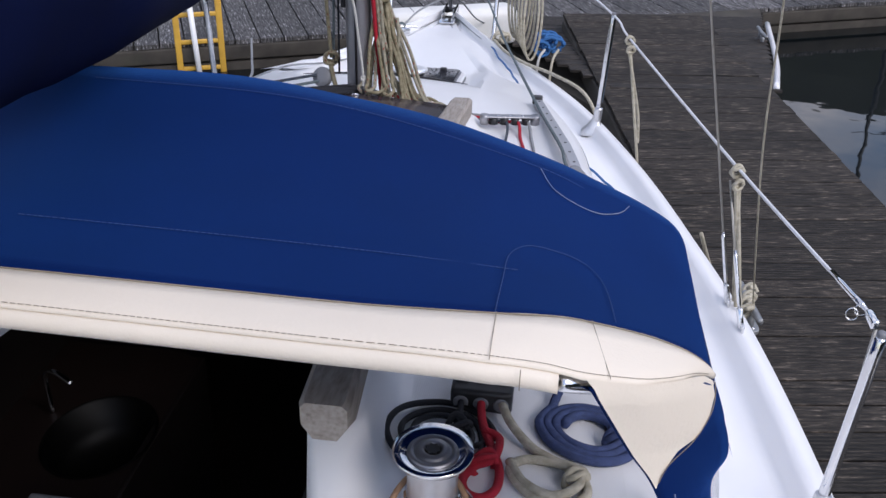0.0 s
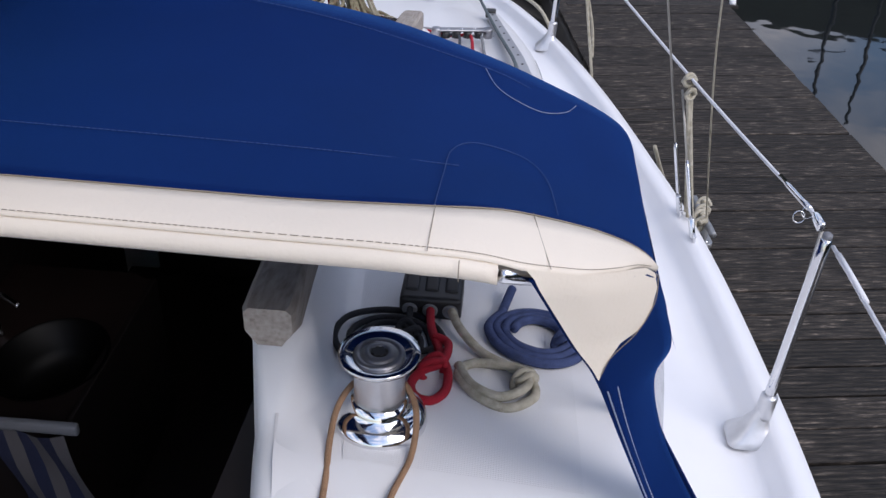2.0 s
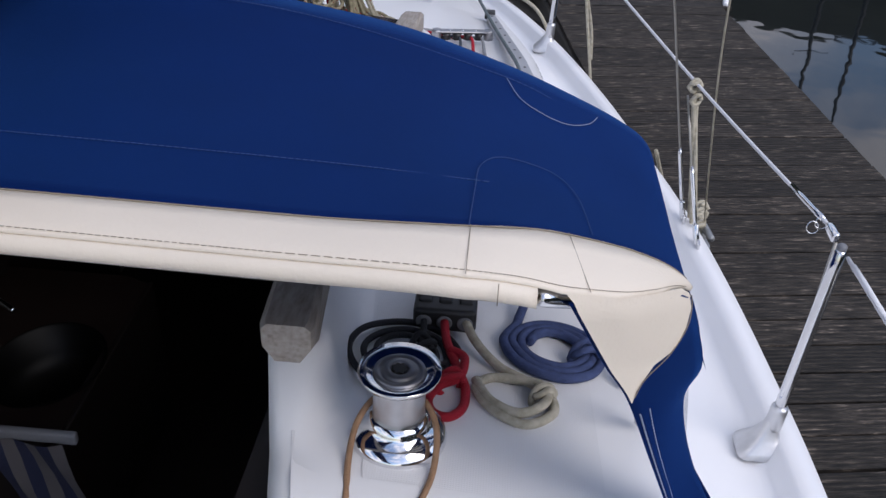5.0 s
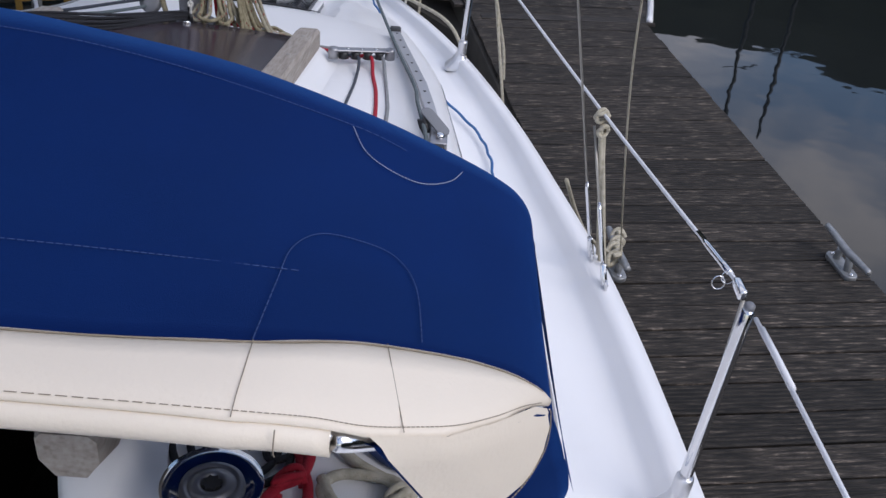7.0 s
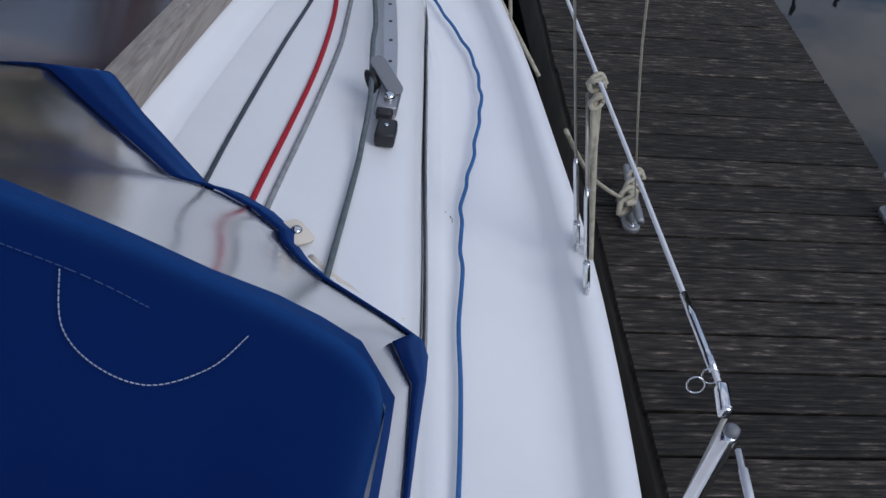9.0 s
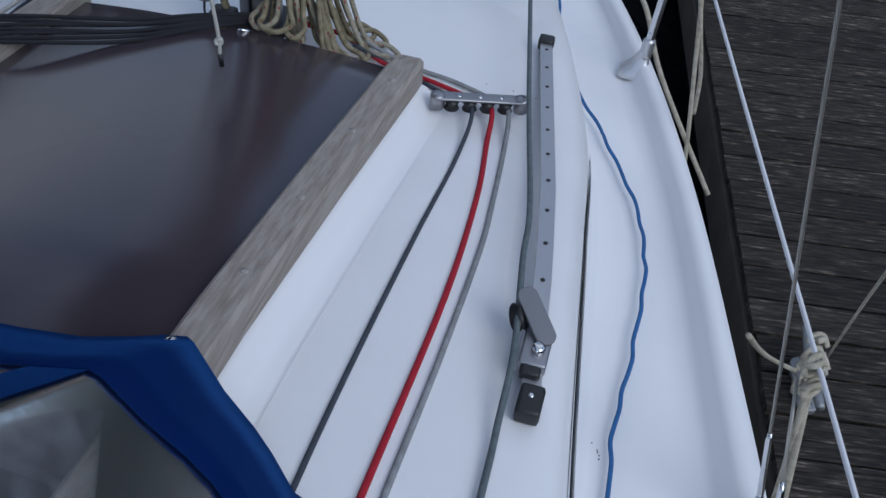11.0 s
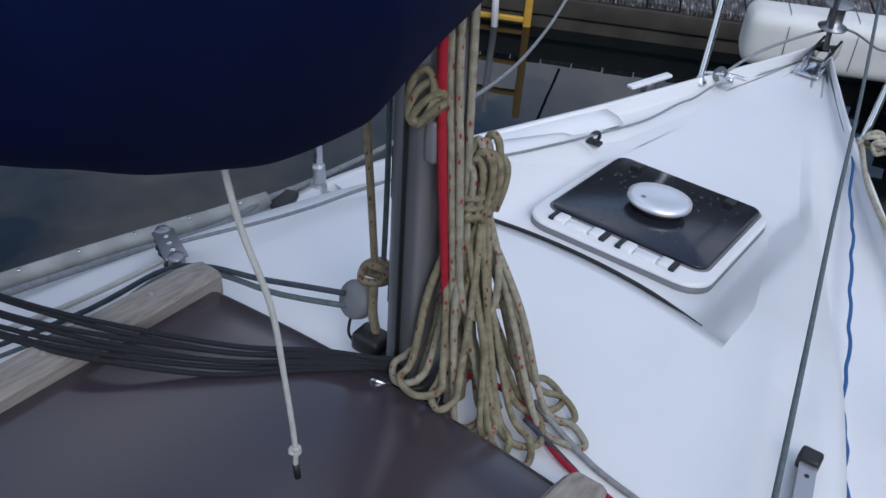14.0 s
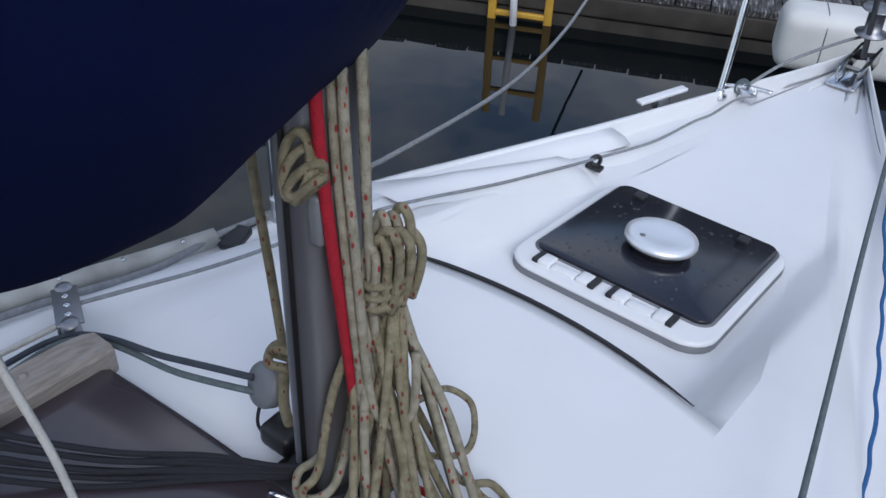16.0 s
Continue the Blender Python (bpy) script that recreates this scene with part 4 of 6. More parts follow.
for k in range(170):
    x, y, r = rd.uniform(-0.21, 0.21), rd.uniform(0.02, 0.45), rd.uniform(0.0014, 0.0052)
    if (x / 0.10) ** 2 + ((y - 0.225) / 0.10) ** 2 > 1:
        lathe([(r, 0.0165), (r * 0.8, 0.0165 + r * 0.35), (r * 0.3, 0.0165 + r * 0.5)], (x, y, 0), 7, bm)
bmesh.ops.transform(bm, matrix=HT, verts=bm.verts)
tagged(part("rain_drops", bm, WET, dh), kind="stuff")

# dark lip along the forward edge of the coachroof
pts = [(x, 4.02 - 0.35 * x * x, roof(x, 4.01) + 0.002) for x in np.linspace(-0.36, 0.36, 15)]
tagged(mesh_ob("trim", tube(spline(pts, 4), 0.0048, 8, taper=lambda u: min(1, 0.25 + 4 * (1 - u), 0.25 + 4 * u)), BLACK), "thin dark lip along the coachroof's forward edge", "trim", kind="structure")

# ---- non-skid panels ----
def nonskid_material():
    m = NONSKID
    nt = m.node_tree
    b = nt.nodes["Principled BSDF"]
    tc = nt.nodes.new("ShaderNodeTexCoord")
    w = nt.nodes.new("ShaderNodeTexWave")
    w.bands_direction = "X"
    w.inputs["Scale"].default_value = 85
    w2 = nt.nodes.new("ShaderNodeTexWave")
    w2.bands_direction = "Y"
    w2.inputs["Scale"].default_value = 85
    mx = nt.nodes.new("ShaderNodeMath")
    mx.operation = "MULTIPLY"
    bp = nt.nodes.new("ShaderNodeBump")
    bp.inputs["Strength"].default_value, bp.inputs["Distance"].default_value = 0.28, 0.001
    for q in (w, w2):
        nt.links.new(tc.outputs["Object"], q.inputs["Vector"])
    nt.links.new(w.outputs["Fac"], mx.inputs[0])
    nt.links.new(w2.outputs["Fac"], mx.inputs[1])
    nt.links.new(mx.outputs[0], bp.inputs["Height"])
    nt.links.new(bp.outputs[0], b.inputs["Normal"])


nonskid_material()
for sgn in (1, -1):
    rows = []
    for y in [1.0, 1.02] + [1.1 + 0.1 * k for k in range(20)] + [3.06]:
        a, b = (0.545 + (1.17 - y) * 0.2 if y < 1.1 else rail_x(y) + 0.145), lerp(ROOF_W, y) - 0.13
        e = 0.0 if 1.01 < y < 3.05 else -0.0012
        rows.append([(sgn * (a + (b - a) * k / 8), y, roof(a + (b - a) * k / 8, y) + 0.0025 + (e if 0 < k < 8 else -0.0015)) for k in range(9)])
    bm = grid(rows)
    bmesh.ops.recalc_face_normals(bm, faces=bm.faces)
    part("nonskid_panel", bm, NONSKID, yacht, "white moulded non-skid panel")

# ---- winch ----
W = Vector((0.617, 1.092, roof(0.617, 1.092)))
winch = empty("winch", W, "chrome and aluminium sheet winch on the coachroof", "winch")
part("base", lathe([(0.066, 0.0), (0.0685, 0.004), (0.0685, 0.012), (0.066, 0.018), (0.056, 0.026), (0.047, 0.031), (0.0425, 0.038), (0.041, 0.05), (0.03, 0.052)], W, 48), CHROME, winch, "flared chrome base")
part("drum", lathe([(0.038, 0.046), (0.0365, 0.06), (0.0365, 0.10), (0.038, 0.112), (0.03, 0.114)], W, 48), mat("brushed_drum", (0.62, 0.62, 0.64), 0.35, 1.0, var=0.08, vscale=60), winch, "brushed grey drum")
part("top", lathe([(0.038, 0.110), (0.054, 0.120), (0.0575, 0.127), (0.057, 0.130), (0.045, 0.1265), (0.036, 0.1235), (0.034, 0.1235)], W, 56), CHROME, winch, "flared chrome top")
part("cap", lathe([(0.036, 0.122), (0.036, 0.1265), (0.033, 0.1285), (0.029, 0.1285), (0.028, 0.127), (0.025, 0.127), (0.024, 0.1295), (0.016, 0.1305), (0.0125, 0.13), (0.012, 0.112)], W, 40), ALU, winch, "grey cap with handle socket")
star = []
for k in range(16):
    a = 2 * math.pi * k / 16
    r = 0.0118 if k % 2 else 0.0088
    star.append((W.x + r * math.cos(a), W.y + r * math.sin(a)))
part("socket", prism(star, W.z + 0.126, W.z + 0.1315), BLACK, winch, "dark star-shaped socket", smooth=False)
zr = W.z
rope([(0.566, 0.85, zr + 0.001), (0.563, 0.95, zr + 0.009), (0.556, 1.03, zr + 0.02), (0.562, 1.075, zr + 0.045), (0.585, 1.11, zr + 0.062), (0.62, 1.122, zr + 0.064), (0.652, 1.105, zr + 0.062), (0.672, 1.07, zr + 0.045), (0.672, 1.02, zr + 0.012), (0.655, 0.95, zr + 0.008), (0.632, 0.85, zr + 0.001)], 0.0046, "tan", "thin tan cord looped round the winch drum")

# ---- rope clutch under the hood ----
cl = empty("rope_clutch", (0.66, 1.43, 1.1), "black triple rope clutch on the coachroof", "rope clutch")
zc = roof(0.66, 1.43)
bm = box((0.108, 0.085, 0.046), (0.66, 1.435, zc + 0.024), 0.008)
part("body", bm, BLACK, cl)
for k in range(3):
    x = 0.625 + 0.035 * k
    part("sheave_hole", lathe([(0.012, 0), (0.0135, 0.001), (0.0135, 0.003), (0.010, 0.0032)], (x, 1.392, zc + 0.024), 18, turn=Matrix.Rotation(radians(90), 3, "X")), GREYP, cl)
    bm = box((0.024, 0.09, 0.010), (x, 1.46, zc + 0.050), 0.004, turn=Matrix.Rotation(radians(6), 3, "X"))
    part("lever", bm, BLACK, cl)

# the coils on the coachroof
def coil(cx, cy, rx, ry, turns, r, color, label, tail, seed, rot=0, lift=0.0):
    k = random.Random(seed)
    pts = [Vector(p) for p in tail]
    z = roof(cx, cy)
    for i in range(int(turns * 10)):
        a = 2 * math.pi * i / 10 + rot
        s = 1 - (0.22 if color == "black" else 0.16) * (i / 10) + k.uniform(-0.025, 0.025)
        x, y = cx + rx * s * math.cos(a), cy + ry * s * math.sin(a)
        pts.append(Vector((x, y, min(surf(x, y), roof(x, y) + 0.012) + r * 1.2 + 0.0012 * (i / 10) + k.uniform(0, 0.002) + lift)))
    th = empty("coiled_line", (cx, cy, z), label, "rope", "coiled lines")
    part("line", tube(spline(pts, 6), r, 8), ROPES[color], th)
    return th


zz = zc + 0.026
th = coil(0.60, 1.292, 0.094, 0.108, 2.7, 0.0056, "black", "black braided line coiled beside the winch", [(0.625, 1.40, zz), (0.632, 1.33, zz + 0.002), (0.648, 1.27, roof(0.65, 1.27) + 0.012)], 1, 0.2)
knot((0.628, 1.31, roof(0.63, 1.31) + 0.014), 0.0055, 0.022, "black", th, 1.6, 4)
th = empty("line_end", (0.70, 1.25, zc), "bright red braided line knotted and looped on the coachroof", "rope", "coiled lines")
part("line", tube(spline([(0.66, 1.40, zz), (0.668, 1.34, zz + 0.0), (0.69, 1.27, roof(0.69, 1.27) + 0.014), (0.706, 1.22, roof(0.706, 1.22) + 0.010), (0.704, 1.175, roof(0.704, 1.175) + 0.008), (0.685, 1.148, roof(0.685, 1.148) + 0.008), (0.66, 1.155, roof(0.66, 1.155) + 0.008), (0.652, 1.185, roof(0.652, 1.185) + 0.010), (0.668, 1.215, roof(0.668, 1.215) + 0.016), (0.695, 1.235, roof(0.695, 1.235) + 0.022), (0.70, 1.29, roof(0.70, 1.29) + 0.022), (0.675, 1.31, roof(0.675, 1.31) + 0.020)], 8), 0.0074, 9), ROPES["red"], th)
knot((0.682, 1.226, roof(0.68, 1.226) + 0.016), 0.0056, 0.022, "red", th, 1.8, 7)
th = empty("line_end", (0.78, 1.22, zc), "grey-cream braided line tied in a loop on the coachroof", "rope", "coiled lines")
part("line", tube(spline([(0.695, 1.40, zz), (0.715, 1.345, zz + 0.0), (0.755, 1.295, roof(0.755, 1.295) + 0.012), (0.805, 1.262, roof(0.805, 1.262) + 0.012), (0.835, 1.235, roof(0.835, 1.235) + 0.014), (0.842, 1.195, roof(0.842, 1.195) + 0.009), (0.80, 1.158, roof(0.80, 1.158) + 0.008), (0.752, 1.18, roof(0.752, 1.18) + 0.008), (0.722, 1.228, roof(0.722, 1.228) + 0.009), (0.742, 1.262, roof(0.742, 1.262) + 0.009), (0.785, 1.262, roof(0.785, 1.262) + 0.014), (0.822, 1.246, roof(0.822, 1.246) + 0.022), (0.83, 1.205, roof(0.83, 1.205) + 0.022), (0.79, 1.172, roof(0.79, 1.172) + 0.017), (0.745, 1.197, roof(0.745, 1.197) + 0.014), (0.72, 1.245, roof(0.72, 1.245) + 0.014)], 8), 0.0078, 9), ROPES["cream"], th)
knot((0.826, 1.225, roof(0.83, 1.225) + 0.016), 0.006, 0.018, "cream", th, 1.7, 9)
th = coil(0.85, 1.372, 0.088, 0.088, 3.2, 0.0085, "navy", "navy blue braided line coiled under the sprayhood", [(0.80, 1.50, zc + 0.006), (0.785, 1.44, roof(0.785, 1.44) + 0.009)], 12, 2.4)
knot((0.90, 1.355, roof(0.90, 1.355) + 0.018), 0.0064, 0.024, "navy", th, 2.0, 15)

# ---- lines and leads along the starboard coachroof ----
def organizer(p, q, name, wide=0.032):
    p, q = Vector(p), Vector(q)
    mid = (p + q) / 2
    og = empty(name, mid, "grey aluminium deck organizer plate over black sheaves", "deck organizer", "deck organizers")
    d = (q - p).normalized()
    ang = math.atan2(d.y, d.x)
    rot = Matrix.Rotation(ang, 3, "Z") @ Matrix.Rotation(-math.asin(d.z), 3, "Y")
    part("plate", box(((q - p).length + 0.004, wide, 0.007), mid, 0.003, turn=rot), ALU, og)
    for e in (p, q):
        part("end_post", lathe([(0.017, -0.028), (0.017, 0.001), (0.015, 0.006), (0.006, 0.007)], e, 20), ALU, og)
    L = (q - p).length
    for k in range(4):
        c = p + d * (L * (k + 0.85) / 4.7)
        part("sheave", lathe([(0.017, -0.024), (0.012, -0.014), (0.017, -0.005)], c + Vector((0, -0.008, 0)), 20), BLACK, og)
    for k in range(3):
        c = p + d * (L * (k + 1) / 4)
        part("screw", lathe([(0.006, 0.003), (0.006, 0.005), (0.003, 0.0055)], c, 12), STEEL, og)
    return og


organizer((0.497, 3.245, 0.917), (0.672, 3.325, 0.896), "deck_organizer")
organizer((-0.625, 3.385, 0.897), (-0.515, 3.325, 0.918), "deck_organizer", 0.046)
rope([(0.625, 1.44, zz), (0.60, 1.8, roof(0.6, 1.8) + 0.006), on_roof(0.582, 2.19), on_roof(0.578, 2.49), on_roof(0.579, 2.8), on_roof(0.583, 3.1), (0.573, 3.26, 0.893), (0.50, 3.325, roof(0.5, 3.3) + 0.008), (0.36, 3.39, roof(0.36, 3.38) + 0.008), (0.24, 3.42, 0.885)], 0.0048, "dark", "dark blue-grey halyard led aft along the coachroof", "halyard")
rope([(0.66, 1.44, zz), (0.67, 1.8, roof(0.67, 1.8) + 0.006), on_roof(0.671, 2.2), on_roof(0.673, 2.65), on_roof(0.656, 2.965), on_roof(0.63, 3.17), (0.612, 3.285, 0.887), (0.55, 3.345, roof(0.55, 3.34) + 0.008), (0.44, 3.372, roof(0.44, 3.36) + 0.009), (0.33, 3.395, roof(0.33, 3.38) + 0.009), (0.20, 3.45, 0.885), (0.125, 3.44, 0.90)], 0.0058, "red", "red halyard led aft along the coachroof", "halyard")
rope([(0.695, 1.44, zz), (0.70, 1.8, roof(0.7, 1.8) + 0.006), on_roof(0.70, 2.2), on_roof(0.703, 2.5), on_roof(0.70, 2.8), on_roof(0.69, 2.95), on_roof(0.667, 3.19), (0.648, 3.30, 0.882), (0.60, 3.365, roof(0.6, 3.36) + 0.008), (0.495, 3.40, roof(0.5, 3.39) + 0.008), (0.368, 3.425, roof(0.37, 3.42) + 0.008), (0.23, 3.47, 0.88)], 0.0055, "grey", "pale grey halyard led aft along the coachroof", "halyard")
rope([(0.84, 1.7, roof(0.84, 1.7) + 0.012), (0.826, 2.27, roof(0.83, 2.27) + 0.012), (0.821, 2.4, 0.965), (0.815, 2.53, 0.985), (0.785, 2.75, 0.975), (0.768, 2.9, 0.965), (0.69, 3.3, 0.928), (0.56, 4.0, 0.875), (0.465, 4.5, 0.848), (0.335, 5.2, 0.835), (0.17, 6.0, 0.87), (0.10, 6.3, 0.95)], 0.0056, "green", "taut grey-green jib sheet running to the bow", "jib_sheet")
run = spline([(1.0, 0.4, lerp(DECK_Z, 0.4) + 0.006), (1.10, 1.5, 0.612), (1.06, 2.3, 0.60), (1.032, 2.6, 0.594), (1.027, 2.79, 0.59), (1.038, 2.98, 0.588), (1.035, 3.18, 0.585), (1.016, 3.335, 0.582), (0.956, 3.516, 0.578), (0.862, 3.715, 0.574), (0.748, 3.93, 0.574), (0.70, 4.08, 0.574), (0.656, 4.21, 0.574), (0.615, 4.41, 0.57), (0.555, 4.62, 0.563), (0.50, 4.85, 0.553), (0.435, 5.065, 0.542), (0.35, 5.4, 0.522)], 4)
rope([p + Vector((0.003 * math.sin(i * 2.1) + 0.002 * math.sin(i * 5.3), 0, 0)) for i, p in enumerate(run)], 0.0048, "blue", "blue furling line lying along the side deck", "furling_line")

# jib track with its car
def on_track(y):
    x = lerp([(2.43, 0.862), (2.78, 0.822), (3.02, 0.787), (3.70, 0.668)], y)
    return Vector((x, y, lerp([(2.43, 0.962), (2.78, 0.947), (3.02, 0.924), (3.70, 0.832)], y)))


track = empty("jib_track", on_track(3.0), "grey aluminium jib track with holes on the coachroof edge", "track")
rows = []
for y in np.linspace(2.45, 3.69, 14):
    c = on_track(y)
    z0 = c.z - 0.024
    rows.append([(c.x - 0.014, y, z0), (c.x - 0.014, y, c.z - 0.006), (c.x - 0.016, y, c.z - 0.004), (c.x - 0.015, y, c.z), (c.x + 0.015, y, c.z), (c.x + 0.016, y, c.z - 0.004), (c.x + 0.014, y, c.z - 0.006), (c.x + 0.014, y, z0)])
bm = grid(rows)
part("rail", bm, mat("track_alloy", (0.50, 0.50, 0.52), 0.4, 0.75), track, smooth=False)
y = 2.63
while y < 3.66:
    part("hole", lathe([(0.0045, 0.0005), (0.0045, 0.0012), (0.002, 0.0013)], on_track(y), 10), BLACK, track, "dark pin hole")
    y += 0.102
for y in (2.455, 3.70):
    part("end_stop", box((0.040, 0.058 if y < 3 else 0.035, 0.032), on_track(y) + Vector((0, 0, -0.004)), 0.007), BLACK, track, "black end stop")
part("stop_screw", lathe([(0.005, 0.012), (0.005, 0.0135), (0.002, 0.014)], on_track(2.46), 10), STEEL, track)
car = empty("lead_car", on_track(2.56), "grey jib lead car with a black block on the track", "block")
c = on_track(2.56)
part("slide", box((0.046, 0.085, 0.026), c + Vector((0, 0, 0.006)), 0.005), ALU, car)
part("cheek", prism(rounded(0.036, 0.105, 0.016), 0, 0.006, m=Matrix.Translation(c + Vector((-0.012, 0.045, 0.034))) @ Matrix.Rotation(radians(38), 4, "Z") @ Matrix.Rotation(radians(18), 4, "X"), bevel=0.002), GREYP, car, "dark grey cheek plate")
part("sheave", lathe([(0.026, -0.010), (0.018, 0.0), (0.026, 0.010)], c + Vector((-0.036, 0.05, 0.018)), 24, turn=Matrix.Rotation(radians(60), 3, "Y")), BLACK, car, "black sheave")
part("jaw", box((0.034, 0.04, 0.02), c + Vector((0.0, -0.040, 0.006)), 0.006), BLACK, car)
part("knob", lathe([(0.010, 0.016), (0.012, 0.024), (0.010, 0.031), (0.004, 0.032)], c + Vector((0.004, -0.012, 0)), 18), STEEL, car, "steel plunger knob")

# cabin side window, edge on below the coachroof edge
for sgn in (1,):
    rows = []
    for y in np.linspace(1.9, 3.33, 20):
        w, zd = lerp(ROOF_W, y), lerp(DECK_Z, y)
        zt = max(roof(w, y), zd)
        t = min(1, (3.335 - y) / 0.5) ** 0.6
        x = w + 0.016
        rows.append([(sgn * (x - 0.002), y, zt - 0.05 + 0.012 * (1 - t)), (sgn * (x + 0.001), y, zt - 0.056), (sgn * (x + 0.004 + 0.004 * t), y, zt - 0.058 - 0.012 * t), (sgn * (x + 0.004), y, zt - 0.066 - 0.022 * t)])
    win = tagged(mesh_ob("window_1", grid(rows), mat("smoked_pane", (0.03, 0.03, 0.032), 0.1)), "long smoked cabin window in the coachroof side", "window", kind="structure")
    edge_rows = [[(r[0][0] + sgn * 0.001, r[0][1], r[0][2] + 0.003), (r[1][0] + sgn * 0.002, r[1][1], r[1][2] + 0.004), (r[1][0] + sgn * 0.003, r[1][1], r[1][2] - 0.003)] for r in rows]
    part("pane_edge", grid(edge_rows), BLACK, win, "black sealant edge")

# ---- stanchions, lifelines, shrouds ----
def stanchion(base, top):
    b, t = Vector(base), Vector(top)
    st = empty("stanchion", base, "polished stainless stanchion in a cast deck socket", "stanchion", "stanchions")
    d = (t - b).normalized()
    part("post", tube([b + (t - b) * u for u in (0.1, 0.3, 0.6, 0.9, 0.985, 1.0)], 0.0125, 18, taper=lambda u: 1 if u < 0.99 else 0.75), STEEL, st)
    q = Vector((0, 0, 1)).rotation_difference(d).to_matrix()
    part("socket", lathe([(0.018, 0.05), (0.0185, 0.06), (0.0185, 0.10), (0.0175, 0.108), (0.014, 0.11)], b + d * 0.01, 24, turn=q), mat("cast_alloy", (0.62, 0.62, 0.63), 0.35, 0.9, bump=0.2, bscale=200), st, "cast alloy socket")
    rings = []
    for f, z in ((1.0, 0.0), (1.0, 0.008), (0.93, 0.014), (0.62, 0.030), (0.36, 0.055), (0.22, 0.085), (0.20, 0.10)):
        o = rounded(0.098, 0.086, 0.020 + 0.020 * (1 - f))
        rings.append([b + Vector((x * f - 0.014 * f, y * f, z + 0.004)) + d * 0.012 * (1 - f) + Vector((d.x, d.y, 0)) * z for x, y in o])
    fb = grid(rings, close=True)
    fb.faces.new(fb.verts[-len(rings[-1]):])
    part("foot", fb, mat("foot_alloy", (0.66, 0.66, 0.67), 0.38, 0.85, var=0.15, vscale=30), st, "cast alloy foot flared to a square base")
    part("cap", lathe([(0.010, -0.004), (0.010, 0.008), (0.006, 0.012)], t, 14), GREYP, st)
    return st


S1, S2 = (0.952, 4.138, 1.066), (1.402, 1.735, 1.118)
stanchion((0.922, 4.088, 0.55), S1)
stanchion((1.358, 1.665, 0.605), (1.407, 1.712, 1.10))
stanchion((-0.79, 4.06, 0.545), (-0.81, 4.07, 1.09))
life = empty("lifeline", S2, "white plastic-coated wire lifeline along the starboard side", "lifeline")
WIRE = mat("white_wire", (0.72, 0.72, 0.74), 0.4)
part("wire", tube(spline([S2, (1.262, 2.577, 1.062), (1.01, 3.80, 1.062), S1, (0.70, 4.9, 1.08), (0.40, 5.6, 1.10)], 8), 0.0042, 8), WIRE, life)
part("wire", tube([(1.415, 1.69, 1.095), (1.43, 1.27, 1.107), (1.44, 0.3, 1.13), (1.40, -1.4, 1.15)], 0.0042, 8), WIRE, life)
part("swage", tube([Vector(S2).lerp(Vector((1.262, 2.577, 1.062)), u) for u in (0.08, 0.12, 0.2, 0.26)], 0.0065, 10), STEEL, life, "steel swaged end")
part("swage", tube([(1.417, 1.66, 1.096), (1.42, 1.60, 1.098), (1.424, 1.50, 1.10)], 0.006, 10), WIRE, life)
part("toggle", box((0.016, 0.05, 0.02), (1.398, 1.755, 1.112), 0.005), STEEL, life, "steel toggle")
for k, dx in enumerate((-0.018, 0.004)):
    ring = [Vector((1.385 + dx, 1.78 + 0.02 * k, 1.105)) + 0.012 * Vector((math.cos(a), 0.3 * math.sin(a), math.sin(a))) for a in np.linspace(0, 2 * math.pi, 13)[:-1]]
    part("split_ring", tube(ring, 0.0014, 6, loop=True), STEEL, life)
lash = empty("lashing", (1.40, 1.70, 0.85), "pale lashing cord beside the aft stanchion", "rope")
part("cord", tube([(1.372, 1.70, 0.66), (1.392, 1.72, 0.9), (1.404, 1.74, 1.10)], 0.0035, 6), ROPES["white"], lash)

# shrouds with turnbuckles at the deck edge
def shroud(base, top, label="wire shroud with a stainless turnbuckle at the deck edge"):
    b, t = Vector(base), Vector(top)
    sh = empty("shroud", base, label, "shroud", "shrouds")
    d = (t - b).normalized()
    part("wire", tube([b + d * 0.22, b.lerp(t, 0.5), t], 0.0032, 7), mat("wire_rope", (0.42, 0.40, 0.36), 0.45, 0.6), sh)
    part("turnbuckle", tube([b + d * u for u in (0.06, 0.08, 0.12, 0.21, 0.23)], 0.006, 12, taper=lambda u: 0.6 if u < 0.1 or u > 0.95 else 1), STEEL, sh, "stainless turnbuckle")
    part("toggle", box((0.016, 0.02, 0.06), b + d * 0.035, 0.004, turn=Vector((0, 0, 1)).rotation_difference(d).to_matrix()), STEEL, sh)
    part("chainplate", box((0.008, 0.045, 0.05), b, 0.003), STEEL, sh)
    return sh


shroud((1.297, 2.58, 0.63), (0.05, 3.30, 7.0))
shroud((1.318, 2.44, 0.63), (1.245, 2.60, 1.02), 'short lower wire with a stainless turnbuckle at the deck edge')

